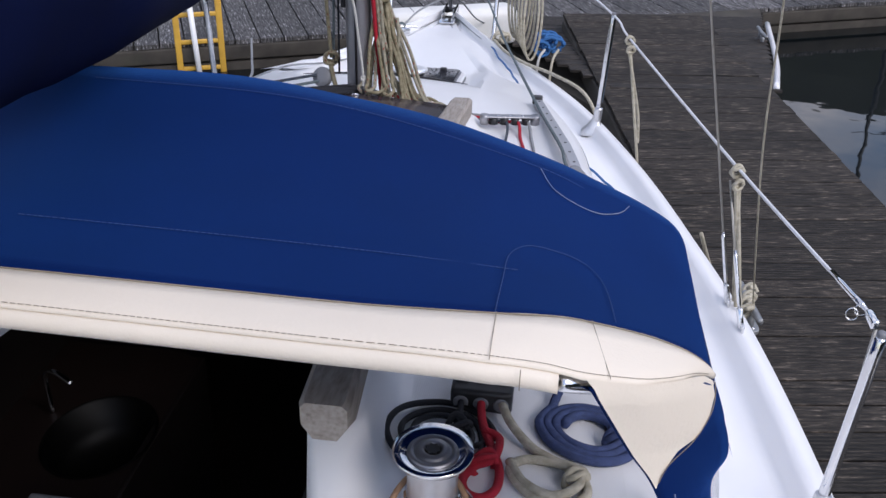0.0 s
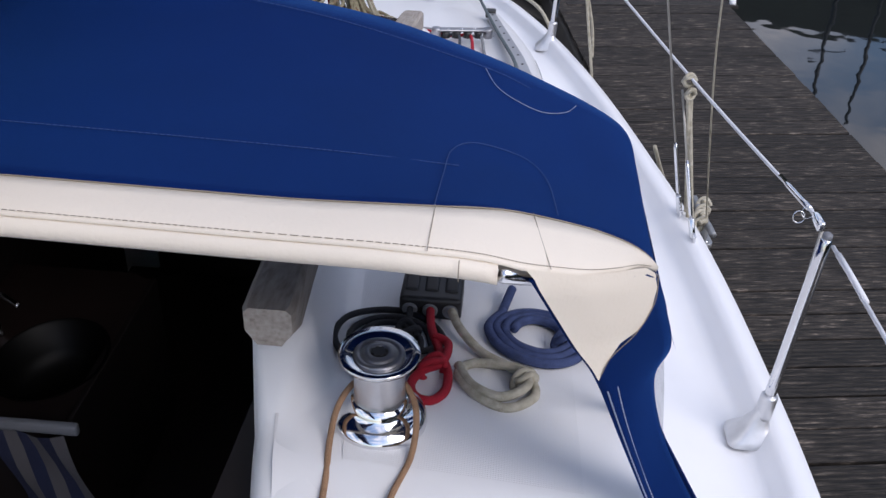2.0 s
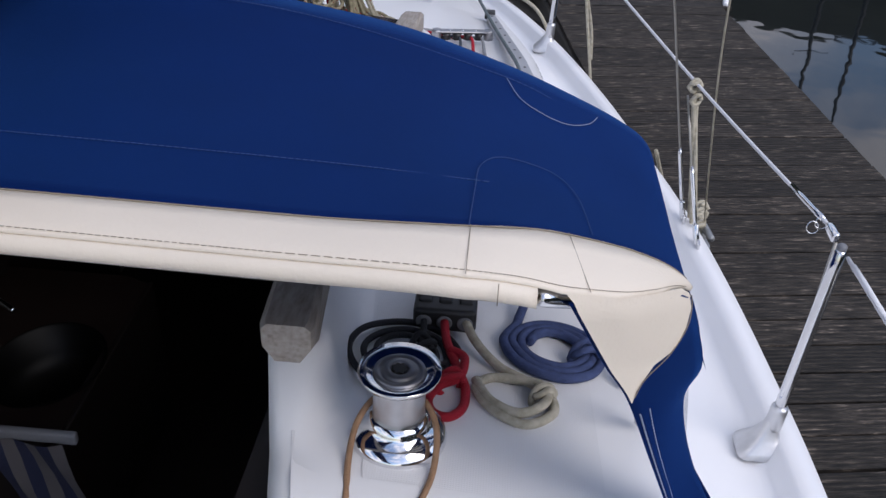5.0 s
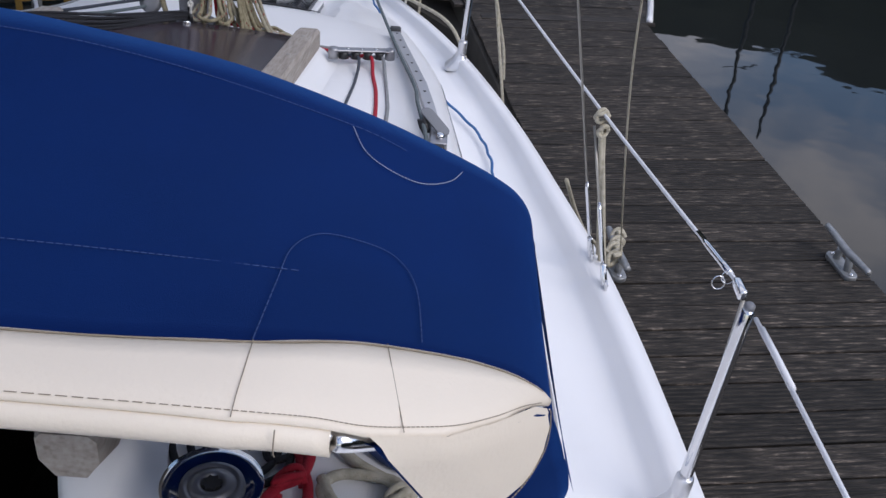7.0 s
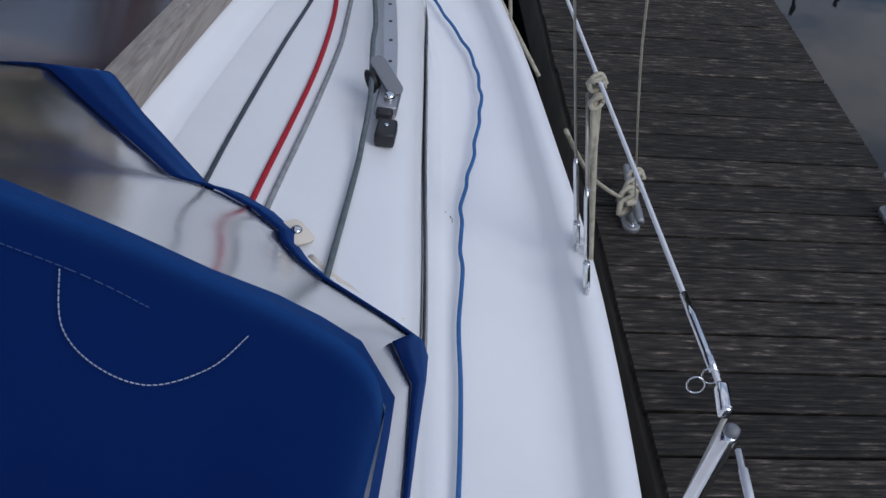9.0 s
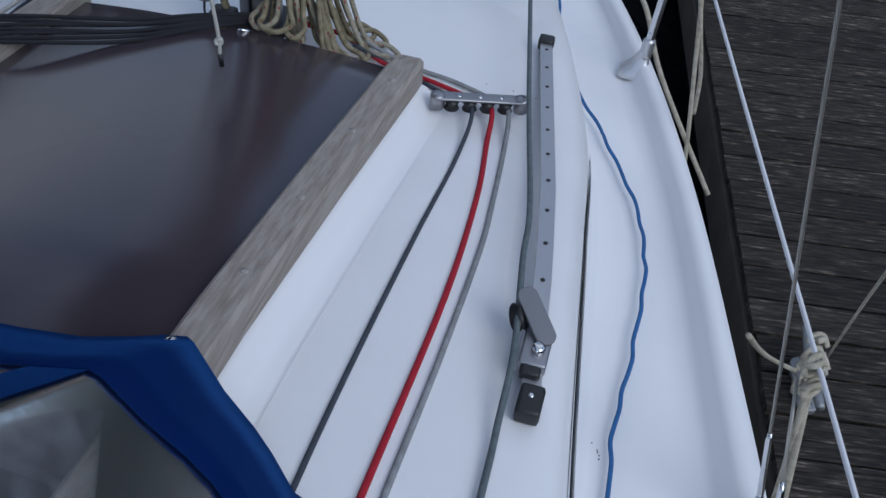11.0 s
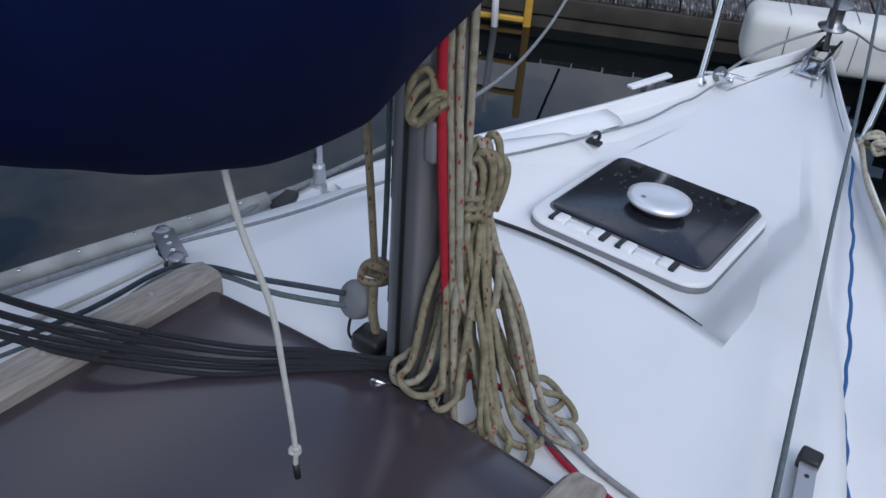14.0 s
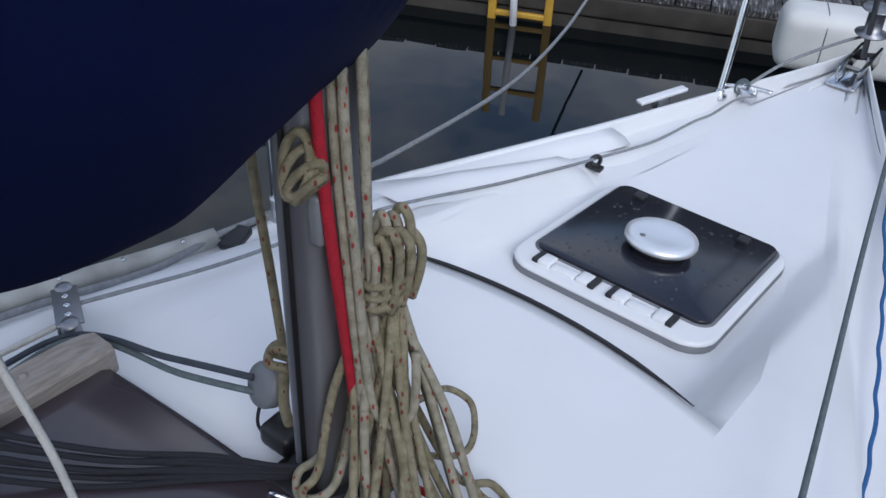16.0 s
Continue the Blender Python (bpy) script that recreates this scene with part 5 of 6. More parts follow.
# fender lines knotted on the lifeline
for kp, ends, seed in (((1.258, 2.585, 1.05), [(1.35, 2.62, 0.30), (1.37, 2.50, 0.26), (1.345, 2.55, 0.28)], 2), ((1.008, 3.815, 1.05), [(1.09, 3.84, 0.62), (1.12, 3.76, 0.28)], 8)):
    fl = empty("fender_line", kp, "cream fender rope knotted round the lifeline", "rope", "fender ropes")
    knot(Vector(kp) + Vector((0, 0, 0.004)), 0.0055, 0.017, "cream", fl, 2.4, seed)
    knot(Vector(kp) + Vector((0.008, -0.012, -0.03)), 0.0055, 0.015, "cream", fl, 1.9, seed + 1)
    for k, e in enumerate(ends):
        e = Vector(e)
        a = Vector(kp) + Vector((0.006 * k, -0.012 + 0.012 * k, -0.03))
        part("strand", tube(spline([a, a.lerp(e, 0.3) + Vector((0.006, 0.01 * (k - 1), 0)), a.lerp(e, 0.7) + Vector((0.012, -0.012 * (k - 1), 0)), e], 6), 0.0058, 8), ROPES["cream"], fl)
# ---- mast gear ----
part("luff_groove", tube([(MASTX, MASTY - 0.0565, 0.90), (MASTX, MASTY - 0.0565, 2.5)], 0.0042, 8), BLACK, mast, "dark luff groove")
part("mast_foot", prism(rounded(0.16, 0.22, 0.05, cx=MASTX, cy=MASTY + 0.01), roof(0, MASTY) - 0.005, roof(0, MASTY) + 0.018, bevel=0.006), BLACK, mast, "black cast mast foot")
part("collar", prism(rounded(0.118, 0.168, 0.05, cx=MASTX, cy=MASTY + 0.013), roof(0, MASTY) + 0.015, roof(0, MASTY) + 0.045, bevel=0.006), BLACK, mast)
part("fitting", box((0.02, 0.04, 0.07), (0.058, MASTY - 0.035, 1.40), 0.006), GREYP, mast, "dark grey cleat base")
part("cleat_pad", box((0.02, 0.05, 0.10), (-0.037, MASTY + 0.02, 1.28), 0.006), BLACK, mast)
pad = empty("deck_padeye", (0.08, 3.36, 0.88), "round steel folding padeye beside the mast foot", "padeye")
zp = roof(0.07, 3.355)
part("plate", lathe([(0.036, -0.01), (0.036, 0.004), (0.032, 0.006), (0.028, 0.005)], (0.072, 3.36, zp + 0.004), 24), BLACK, pad)
part("ring", tube([Vector((0.072, 3.36, zp + 0.014)) + 0.023 * Vector((math.cos(a), math.sin(a), 0.25 * math.sin(a))) for a in np.linspace(0, 2 * math.pi, 17)[:-1]], 0.0042, 8, loop=True), CHROME, pad)

# flecked olive halyards hanged in a hank beside the mast
def fleck(name, color):
    """Scatter short marker yarns over a rope's colour."""
    nt = ROPES[name].node_tree
    b = nt.nodes["Principled BSDF"]
    old = b.inputs["Base Color"].links[0].from_socket
    tc, mp, vo = (nt.nodes.new(k) for k in ("ShaderNodeTexCoord", "ShaderNodeMapping", "ShaderNodeTexVoronoi"))
    mp.inputs["Scale"].default_value = (1, 1, 0.45)
    vo.inputs["Scale"].default_value = 92
    r = nt.nodes.new("ShaderNodeMapRange")
    r.inputs[1].default_value, r.inputs[2].default_value, r.inputs[3].default_value, r.inputs[4].default_value = 0.17, 0.23, 1.0, 0.0
    mx = nt.nodes.new("ShaderNodeMix")
    mx.data_type = "RGBA"
    mx.inputs["B"].default_value = (*color, 1)
    nt.links.new(tc.outputs["Object"], mp.inputs["Vector"])
    nt.links.new(mp.outputs[0], vo.inputs["Vector"])
    nt.links.new(vo.outputs["Distance"], r.inputs[0])
    nt.links.new(r.outputs[0], mx.inputs["Factor"])
    nt.links.new(old, mx.inputs["A"])
    nt.links.new(mx.outputs["Result"], b.inputs["Base Color"])


ROPES["flecked"] = mat("rope_flecked", (0.36, 0.33, 0.255), 0.9, color2=(0.22, 0.20, 0.14), vscale=60, bump=0.7, bscale=400)
fleck("olive", (0.15, 0.035, 0.025))
fleck("flecked", (0.28, 0.03, 0.025))

hank = empty("halyard_hank", (0.1, 3.42, 1.0), "olive and cream flecked halyards hanked in long loops beside the mast", "rope")
kr = random.Random(21)
gather = Vector((0.088, 3.425, 1.235))
# falls above the hank, in front of its bunched head
for k, (x0, x1, x2, y) in enumerate(((0.066, 0.080, 0.092, 3.372), (0.080, 0.094, 0.104, 3.374), (0.084, 0.092, 0.100, 3.40), (0.072, 0.078, 0.082, 3.415))):
    pts = [(x0 - 0.012, y + 0.01, 1.75), (x0, y + 0.005, 1.50), (x1, y, 1.38), (x2, y, 1.25), (x2 + 0.008, y + 0.002, 1.15)]
    if k == 1:
        pts += [(x2 + 0.022, y + 0.006, 1.095), (x2 + 0.046, y + 0.02, 1.085), (x2 + 0.058, y + 0.034, 1.12), (x2 + 0.050, y + 0.045, 1.2)]
    else:
        pts += [(x2 + 0.014 + 0.008 * k, y, 1.02), (x2 + 0.03 + 0.03 * k, y - 0.02, 0.905)]
    part("fall", tube(spline(pts, 6), 0.0064, 8), ROPES["flecked" if k < 3 else "olive"], hank, "pale cream fall with red flecks" if k < 3 else "")
# turns made fast on the mast
for k in range(4):
    c = Vector((0.045 + 0.006 * k, 3.338, 1.475 - 0.008 * k))
    ring = [c + Vector((0.020 * math.cos(t), 0.010 * math.sin(t + k), (0.036 - 0.004 * k) * math.sin(t + 0.5 * k))) for t in np.linspace(0, 2 * math.pi, 13)[:-1]]
    part("cleat_turn", tube(spline(ring, 4, True), 0.0058, 8, loop=True), ROPES["olive"], hank)
# bunched loops above the tie
for k in range(9):
    a = gather + Vector((-0.006 + 0.005 * (k % 3), 0.007 * (k - 4), 0.03))
    h = 0.085 + 0.012 * (k % 4)
    lean = 0.016 + 0.007 * (k % 3)
    pts = [a, a + Vector((0.002, 0.002, 0.4 * h)), a + Vector((0.004, 0.003, 0.82 * h)), a + Vector((0.004 + lean * 0.5, 0.004, h)), a + Vector((0.006 + lean, 0.003, 0.85 * h)), a + Vector((0.008 + lean, 0.0, 0.45 * h)), a + Vector((0.010 + lean * 0.6, -0.002, -0.01))]
    part("upper_loop", tube(spline(pts, 6), 0.0062, 8), ROPES["flecked" if k % 3 == 0 else "olive"], hank)
# turns of the tie
for k in range(3):
    c = gather + Vector((0.010, 0.0, 0.035 + 0.013 * k))
    ring = [c + Vector((0.026 * math.cos(t), 0.034 * math.sin(t), 0.006 * math.sin(t + k))) for t in np.linspace(0, 2 * math.pi, 13)[:-1]]
    part("tie_turn", tube(spline(ring, 3, True), 0.0058, 8, loop=True), ROPES["olive"], hank)
# long loops down to the coachroof
ENDS = [(0.005, 3.335), (0.055, 3.295), (0.10, 3.285), (0.145, 3.29), (0.17, 3.345), (0.21, 3.335), (0.25, 3.335), (0.292, 3.338), (0.285, 3.40), (0.345, 3.455), (0.30, 3.50), (0.26, 3.525), (0.10, 3.40)]
for k, (ex, ey) in enumerate(ENDS):
    a = gather + Vector((0.022 * math.cos(k * 2.1), 0.025 * math.sin(k * 2.1), 0.02))
    e = Vector((ex, ey, max(roof(ex, ey), rail_z(ey) - 0.018 if ey < 3.31 else 0.0) + 0.008 + 0.004 * (k % 3)))
    d = Vector((ex - a.x, ey - a.y, 0))
    dn = d.normalized() if d.length > 0.01 else Vector((1, 0, 0))
    sd = Vector((-dn.y, dn.x, 0)) * (0.016 + 0.006 * (k % 3))
    f = Vector((a.x, a.y, e.z)).lerp(e, 0.62)
    r1, r2 = kr.uniform(-0.01, 0.01), kr.uniform(-0.01, 0.01)
    pts = [a, a.lerp(f, 0.5) + Vector((r1, r2, 0.03)) + sd * 0.4, f + sd + Vector((0, 0, 0.035)), e.lerp(f, 0.35) + sd * 1.3 + Vector((0, 0, 0.012)), e, e.lerp(f, 0.35) - sd * 1.3 + Vector((0, 0, 0.008)), f - sd + Vector((0, 0, 0.03)), a.lerp(f, 0.5) + Vector((-r2, r1, 0.02)) - sd * 0.4, a + Vector((0.01, 0.005, 0))]
    part("long_loop", tube(spline(pts, 7), 0.0064, 8), ROPES["flecked" if k % 4 == 1 else "olive"], hank)
side_loop = [(0.095, 3.46, 1.02), (0.07, 3.56, 0.95), (0.055, 3.635, 0.895), (0.095, 3.645, 0.882), (0.13, 3.61, 0.876), (0.147, 3.57, 0.874), (0.135, 3.54, 0.874), (0.10, 3.51, 0.876), (0.09, 3.46, 0.885)]
part("side_loop", tube(spline(side_loop, 8), 0.0058, 8), ROPES["olive"], hank)
rope([(0.070, 3.345, 1.75), (0.070, 3.350, 1.5), (0.083, 3.369, 1.2), (0.095, 3.384, 1.0), (0.10, 3.40, 0.93), (0.125, 3.44, 0.90)], 0.0075, "red", "thick red halyard running down the mast", "halyard", sides=10)
part("shackle", box((0.02, 0.02, 0.03), (0.108, 3.40, 1.075), 0.005), STEEL, mast)

# the cables that run from the mast foot across the hatch
cab = empty("cable_bundle", (-0.2, 3.1, 1.0), "bundle of black lines led from the mast foot", "cable")
for k in range(7):
    o = Vector((0, 0.004 * (k % 3), 0.011 * (k // 2)))
    j = kr.uniform(-0.008, 0.008)
    pts = [(-1.05, 2.68 + 0.012 * k, 1.06 + 0.004 * k), (-0.75, 2.83 + 0.012 * k + j, 1.025 + 0.004 * k), (-0.50, 2.925 + 0.012 * k + j, 1.002 + 0.003 * k), (-0.34, 2.985 + 0.011 * k, 1.006 + 0.003 * k), (-0.18, 3.113 + 0.007 * k - j, 0.974 + 0.0035 * k), (-0.075, 3.215 + 0.006 * k, 0.965 + 0.002 * k), (0.0, 3.295, 0.955 + 0.003 * k), (0.022, 3.325, 0.943 + 0.003 * k)]
    part("cable", tube(spline([Vector(p) + o * 0.2 for p in pts], 7), 0.0046, 7), ROPES["black"], cab)
part("eye", box((0.05, 0.05, 0.035), (0.022, 3.315, 0.93), 0.008), BLACK, cab, "black fairlead")
part("shackle", tube(spline([(0.0, 3.29, 0.93), (0.02, 3.275, 0.955), (0.045, 3.29, 0.945)], 5), 0.004, 8), STEEL, cab)

# port side: block, knot and the lines to the port organizer
blk = empty("turning_block", (-0.12, 3.42, 0.97), "grey round turning block tied beside the mast", "block")
part("cheek", lathe([(0.034, -0.014), (0.037, -0.008), (0.037, 0.008), (0.034, 0.014), (0.012, 0.016)], (-0.125, 3.41, 0.965), 28, turn=Matrix.Rotation(radians(65), 3, "X") @ Matrix.Rotation(radians(-15), 3, "Y")), GREYP, blk)
part("strop", tube(spline([(-0.095, 3.42, 1.01), (-0.08, 3.40, 0.96), (-0.065, 3.40, 0.90)], 5), 0.009, 8), ROPES["olive"], blk)
knot((-0.092, 3.42, 1.035), 0.0075, 0.024, "olive", blk, 2.2, 33)
part("fall", tube(spline([(-0.11, 3.40, 1.75), (-0.106, 3.405, 1.4), (-0.10, 3.415, 1.2), (-0.092, 3.42, 1.04)], 6), 0.0068, 8), ROPES["olive"], blk)
part("tail", tube(spline([(-0.075, 3.42, 1.75), (-0.078, 3.43, 1.3), (-0.09, 3.44, 1.0)], 6), 0.005, 8), ROPES["green"], blk)
part("tail", tube(spline([(-0.06, 3.425, 1.75), (-0.062, 3.43, 1.3), (-0.066, 3.43, 0.98)], 6), 0.004, 8), ROPES["black"], blk)
part("lashing", tube(spline([(-0.12, 3.39, 0.95), (-0.115, 3.375, 0.91), (-0.085, 3.38, 0.89), (-0.07, 3.40, 0.90)], 6), 0.0028, 6), ROPES["black"], blk)
part("foot_block", box((0.06, 0.05, 0.04), (-0.075, 3.39, 0.905), 0.01), BLACK, blk, "black foot block")
for dz, dx in ((0.0, 0.0), (-0.018, 0.03)):
    rope([(-0.145 + dx, 3.40, 0.975 + dz), (-0.30 + dx, 3.36, 0.95 + dz), (-0.50 + dx * 0.5, 3.31, 0.912), (-0.56 + dx, 3.10, roof(0.56, 3.1) + 0.008), (-0.64 + dx, 2.6, roof(0.64, 2.6) + 0.006), (-0.68 + dx, 2.1, roof(0.68, 2.1) + 0.006)], 0.0056, "green" if dx else "dark", "dark green-grey line led aft through the port organizer", "control_line")
rope([(-0.54, 3.335, 0.905), (-0.60, 3.1, roof(0.6, 3.1) + 0.008), (-0.68, 2.6, roof(0.68, 2.6) + 0.006), (-0.72, 2.1, roof(0.72, 2.1) + 0.006)], 0.0056, "white", "white flecked line led aft along the coachroof", "control_line")
# pale line along the port deck to the bow
taut = [Vector((-0.575, 3.35, 0.905)).lerp(Vector((-0.333, 4.862, 0.565)), k / 12) for k in range(13)]
rope([(p.x, p.y, max(p.z, roof(p.x, p.y) + 0.016, lerp(DECK_Z, p.y) + 0.008)) for p in taut] + [(-0.27, 5.10, 0.552), (-0.235, 5.30, 0.545), (-0.222, 5.42, 0.525), (-0.20, 5.55, 0.53), (-0.16, 5.62, 0.53)], 0.0042, "grey", "thin grey line led along the port foredeck", "control_line")
es = empty("lead_eye", (-0.33, 4.87, 0.56), "black lead eye screwed to the foredeck", "fairlead")
part("ring", tube([Vector((-0.333, 4.862, 0.572)) + 0.017 * Vector((0.5 * math.cos(a), 0.85 * math.cos(a), math.sin(a))) for a in np.linspace(0, 2 * math.pi, 15)[:-1]], 0.0065, 8, loop=True), BLACK, es)
part("base", box((0.05, 0.028, 0.012), (-0.333, 4.862, 0.553), 0.004), BLACK, es)

# the tail hanging below the boom
tail = empty("reefing_tail", (0.1, 2.97, 1.3), "white cord with a black whipped end hanging from the boom", "rope")
part("cord", tube(spline([(0.035, 2.955, 1.75), (0.040, 2.965, 1.6), (0.058, 2.972, 1.47), (0.094, 2.978, 1.36), (0.108, 2.98, 1.25), (0.120, 2.98, 1.14), (0.120, 2.98, 1.09)], 8), 0.0046, 9, taper=lambda u: 1 - 0.2 * u), ROPES["white"], tail)
knot((0.120, 2.98, 1.118), 0.0035, 0.006, "white", tail, 1.5, 40)
part("whipping", tube([(0.120, 2.98, 1.092), (0.121, 2.982, 1.063)], 0.0048, 8), BLACK, tail, "black whipped end")
# ---- port side deck edge and bow ----
toe = empty("toe_rail", (-1.0, 3.4, 0.62), "worn pale alloy toe rail with screws along the port edge", "toe rail")
pts = [(-lerp(EDGE_PORT, y) + 0.024, y, lerp(DECK_Z, y) + 0.080) for y in np.linspace(0.5, 3.88, 24)]
part("strip", tube(pts, 0.024, 10), mat("worn_alloy", (0.44, 0.44, 0.41), 0.55, 0.0, color2=(0.28, 0.275, 0.25), vscale=14), toe)
for y in np.linspace(1.0, 3.8, 22):
    part("screw", lathe([(0.006, 0.0), (0.006, 0.003), (0.003, 0.004)], (-lerp(EDGE_PORT, y) + 0.030, y, lerp(DECK_Z, y) + 0.1025), 10), STEEL, toe)
part("end_block", box((0.05, 0.085, 0.022), (-lerp(EDGE_PORT, 3.9) + 0.05, 3.915, 0.622), 0.006, turn=Matrix.Rotation(radians(20), 3, "Z")), BLACK, toe, "black end block")
rope([(-lerp(EDGE_PORT, y) + 0.064 + 0.003 * math.sin(y * 5), y, lerp(DECK_Z, y) + 0.075) for y in np.linspace(0.8, 3.7, 14)] + [(-0.815, 3.88, 0.635), (-0.83, 4.1, 0.585), (-0.93, 4.7, 0.43), (-1.22, 5.8, 0.12), (-1.55, 6.8, -0.10), (-1.78, 7.5, -0.16)], 0.009, "grey", "grey-blue mooring line led inside the port toe rail to the pontoon", "mooring_line")
for sgn in (-1,):
    # raised bulwark ending forward
    rows = []
    for y in np.linspace(4.10, 5.09, 18):
        x, z = lerp(EDGE_PORT, y), lerp(DECK_Z, y)
        h = 0.016 if y < 5.0 else 0.012
        rows.append([(sgn * (x - 0.10), y, z + 0.012), (sgn * (x - 0.075), y, z + 0.02 + h), (sgn * (x - 0.03), y, z + 0.032 + h), (sgn * (x - 0.004), y, z + 0.022 + h), (sgn * (x + 0.001), y, z - 0.05)])
    bm = grid(rows)
    bm.faces.new([v for v in bm.verts if abs(v.co.y - 5.09) < 1e-5])
    bmesh.ops.recalc_face_normals(bm, faces=bm.faces)
    part("bulwark", bm, GEL, yacht)
# moulded swelling beside the coachroof on the port foredeck
rows = []
for y in np.linspace(4.16, 4.83, 20):
    c = lerp([(4.2, -0.53), (4.8, -0.355)], y)
    h = 0.034 * min(1, max(0, (4.83 - y) / 0.09)) ** 0.5 * min(1, max(0, (y - 4.16) / 0.25))
    row = []
    for k in range(13):
        x = c + 0.085 * (k / 6 - 1)
        row.append((x, y, max(sunk(x, y), lerp(DECK_Z, y)) - 0.006 + (h + 0.006) * math.cos(math.pi / 2 * (k / 6 - 1)) ** 1.3))
    rows.append(row)
part("moulded_step", grid(rows), GEL, yacht)

pul = empty("pulpit", (0, 5.8, 0.5), "polished stainless bow pulpit tubes", "pulpit")
for sgn, foot, top in ((-1, (-0.262, 5.56, 0.515), (-0.31, 5.80, 1.10)), (1, (0.345, 5.52, 0.515), (0.36, 5.78, 1.10))):
    f, t = Vector(foot), Vector(top)
    part("leg", tube(spline([f, f.lerp(t, 0.25), f.lerp(t, 0.6) + Vector((0, -0.01, 0)), t], 6), 0.0125, 14), STEEL, pul)
    part("foot", lathe([(0.028, 0), (0.028, 0.008), (0.016, 0.02), (0.014, 0.03)], foot, 20), STEEL, pul)
part("hoop", tube(spline([(-0.31, 5.80, 1.10), (-0.22, 6.15, 1.12), (0.0, 6.42, 1.12), (0.24, 6.13, 1.12), (0.36, 5.78, 1.10)], 8), 0.0125, 14), STEEL, pul)
cleat_b = empty("bow_cleat", (-0.19, 5.62, 0.51), "small stainless bow cleat with a line made fast", "cleat")
part("horn", tube(spline([(-0.265, 5.60, 0.54), (-0.22, 5.62, 0.545), (-0.17, 5.64, 0.545), (-0.12, 5.655, 0.54)], 5), 0.008, 10), STEEL, cleat_b)
part("foot", box((0.06, 0.03, 0.04), (-0.19, 5.63, 0.522), 0.008), STEEL, cleat_b)
knot((-0.21, 5.62, 0.545), 0.0045, 0.022, "green", cleat_b, 1.6, 51)
rope([(-0.20, 5.63, 0.55), (-0.12, 5.85, 0.60), (0.02, 6.35, 0.55), (0.10, 7.0, 0.25), (0.14, 7.55, 0.06)], 0.0055, "grey", "grey mooring line from the bow to the pontoon", "mooring_line")
br = empty("fairlead_bracket", (-0.36, 5.38, 0.55), "clear-white bracket on the port gunwale", "bracket")
part("plate", box((0.03, 0.20, 0.012), (-0.375, 5.36, 0.562), 0.004, turn=Matrix.Rotation(radians(-20), 3, "Z")), GEL, br)
part("post", box((0.03, 0.05, 0.05), (-0.375, 5.36, 0.54), 0.006, turn=Matrix.Rotation(radians(-20), 3, "Z")), STEEL, br)
roll = empty("bow_roller", (0.03, 6.15, 0.5), "stainless bow roller and stem fitting", "bow roller")
part("cheek", box((0.012, 0.26, 0.07), (-0.02, 6.15, 0.50), 0.008), STEEL, roll)
part("cheek", box((0.012, 0.26, 0.07), (0.05, 6.15, 0.50), 0.008), STEEL, roll)
part("plate", box((0.10, 0.16, 0.012), (0.015, 6.04, 0.488), 0.005), STEEL, roll)
part("roller", lathe([(0.022, -0.03), (0.014, 0), (0.022, 0.03)], (0.015, 6.24, 0.50), 18, turn=Matrix.Rotation(radians(90), 3, "Y")), BLACK, roll)
fur = empty("furling_drum", (0.02, 6.12, 0.62), "grey furling drum at the stem head", "furler")
part("drum", lathe([(0.055, -0.05), (0.058, -0.045), (0.03, -0.04), (0.03, 0.04), (0.058, 0.045), (0.055, 0.05)], (0.015, 6.18, 0.66), 28), ALU, fur)
part("stay", tube([(0.015, 6.18, 0.52), (0.0, 5.8, 1.9), (-0.02, 3.6, 9.0)], 0.011, 12), ALU, fur, "grey forestay foil")
rope([(0.05, 6.10, 0.495), (0.16, 5.85, 0.50), (0.27, 5.58, 0.515), (0.33, 5.47, 0.525)], 0.004, "green", "thin dark line lying beside the starboard pulpit foot", "line")
# mooring lines made fast at the starboard bow
ml = empty("mooring_rope", (0.40, 5.45, 0.56), "cream mooring rope hitched and coiled at the starboard bow", "rope")
knot((0.385, 5.47, 0.56), 0.008, 0.035, "cream", ml, 2.6, 61)
knot((0.42, 5.44, 0.565), 0.008, 0.028, "cream", ml, 2.2, 62)
part("standing_part", tube(spline([(0.36, 5.44, 0.55), (0.44, 5.20, 0.56), (0.56, 4.95, 0.58), (0.72, 4.72, 0.60), (0.88, 4.50, 0.58), (1.0, 4.35, 0.40), (1.25, 4.2, 0.08)], 8), 0.0085, 9), ROPES["cream"], ml)
for k in range(6):
    c = Vector((0.47 + 0.02 * k, 5.62 - 0.03 * k, 0.98 - 0.015 * k))
    ring = [c + Vector((0.05 * math.cos(a), 0.03 * math.cos(a + k), 0.24 * math.sin(a) - 0.22)) for a in np.linspace(0, 2 * math.pi, 15)[:-1]]
    part("hanging_coil", tube(spline(ring, 4, True), 0.007, 8, loop=True), ROPES["cream"], ml)

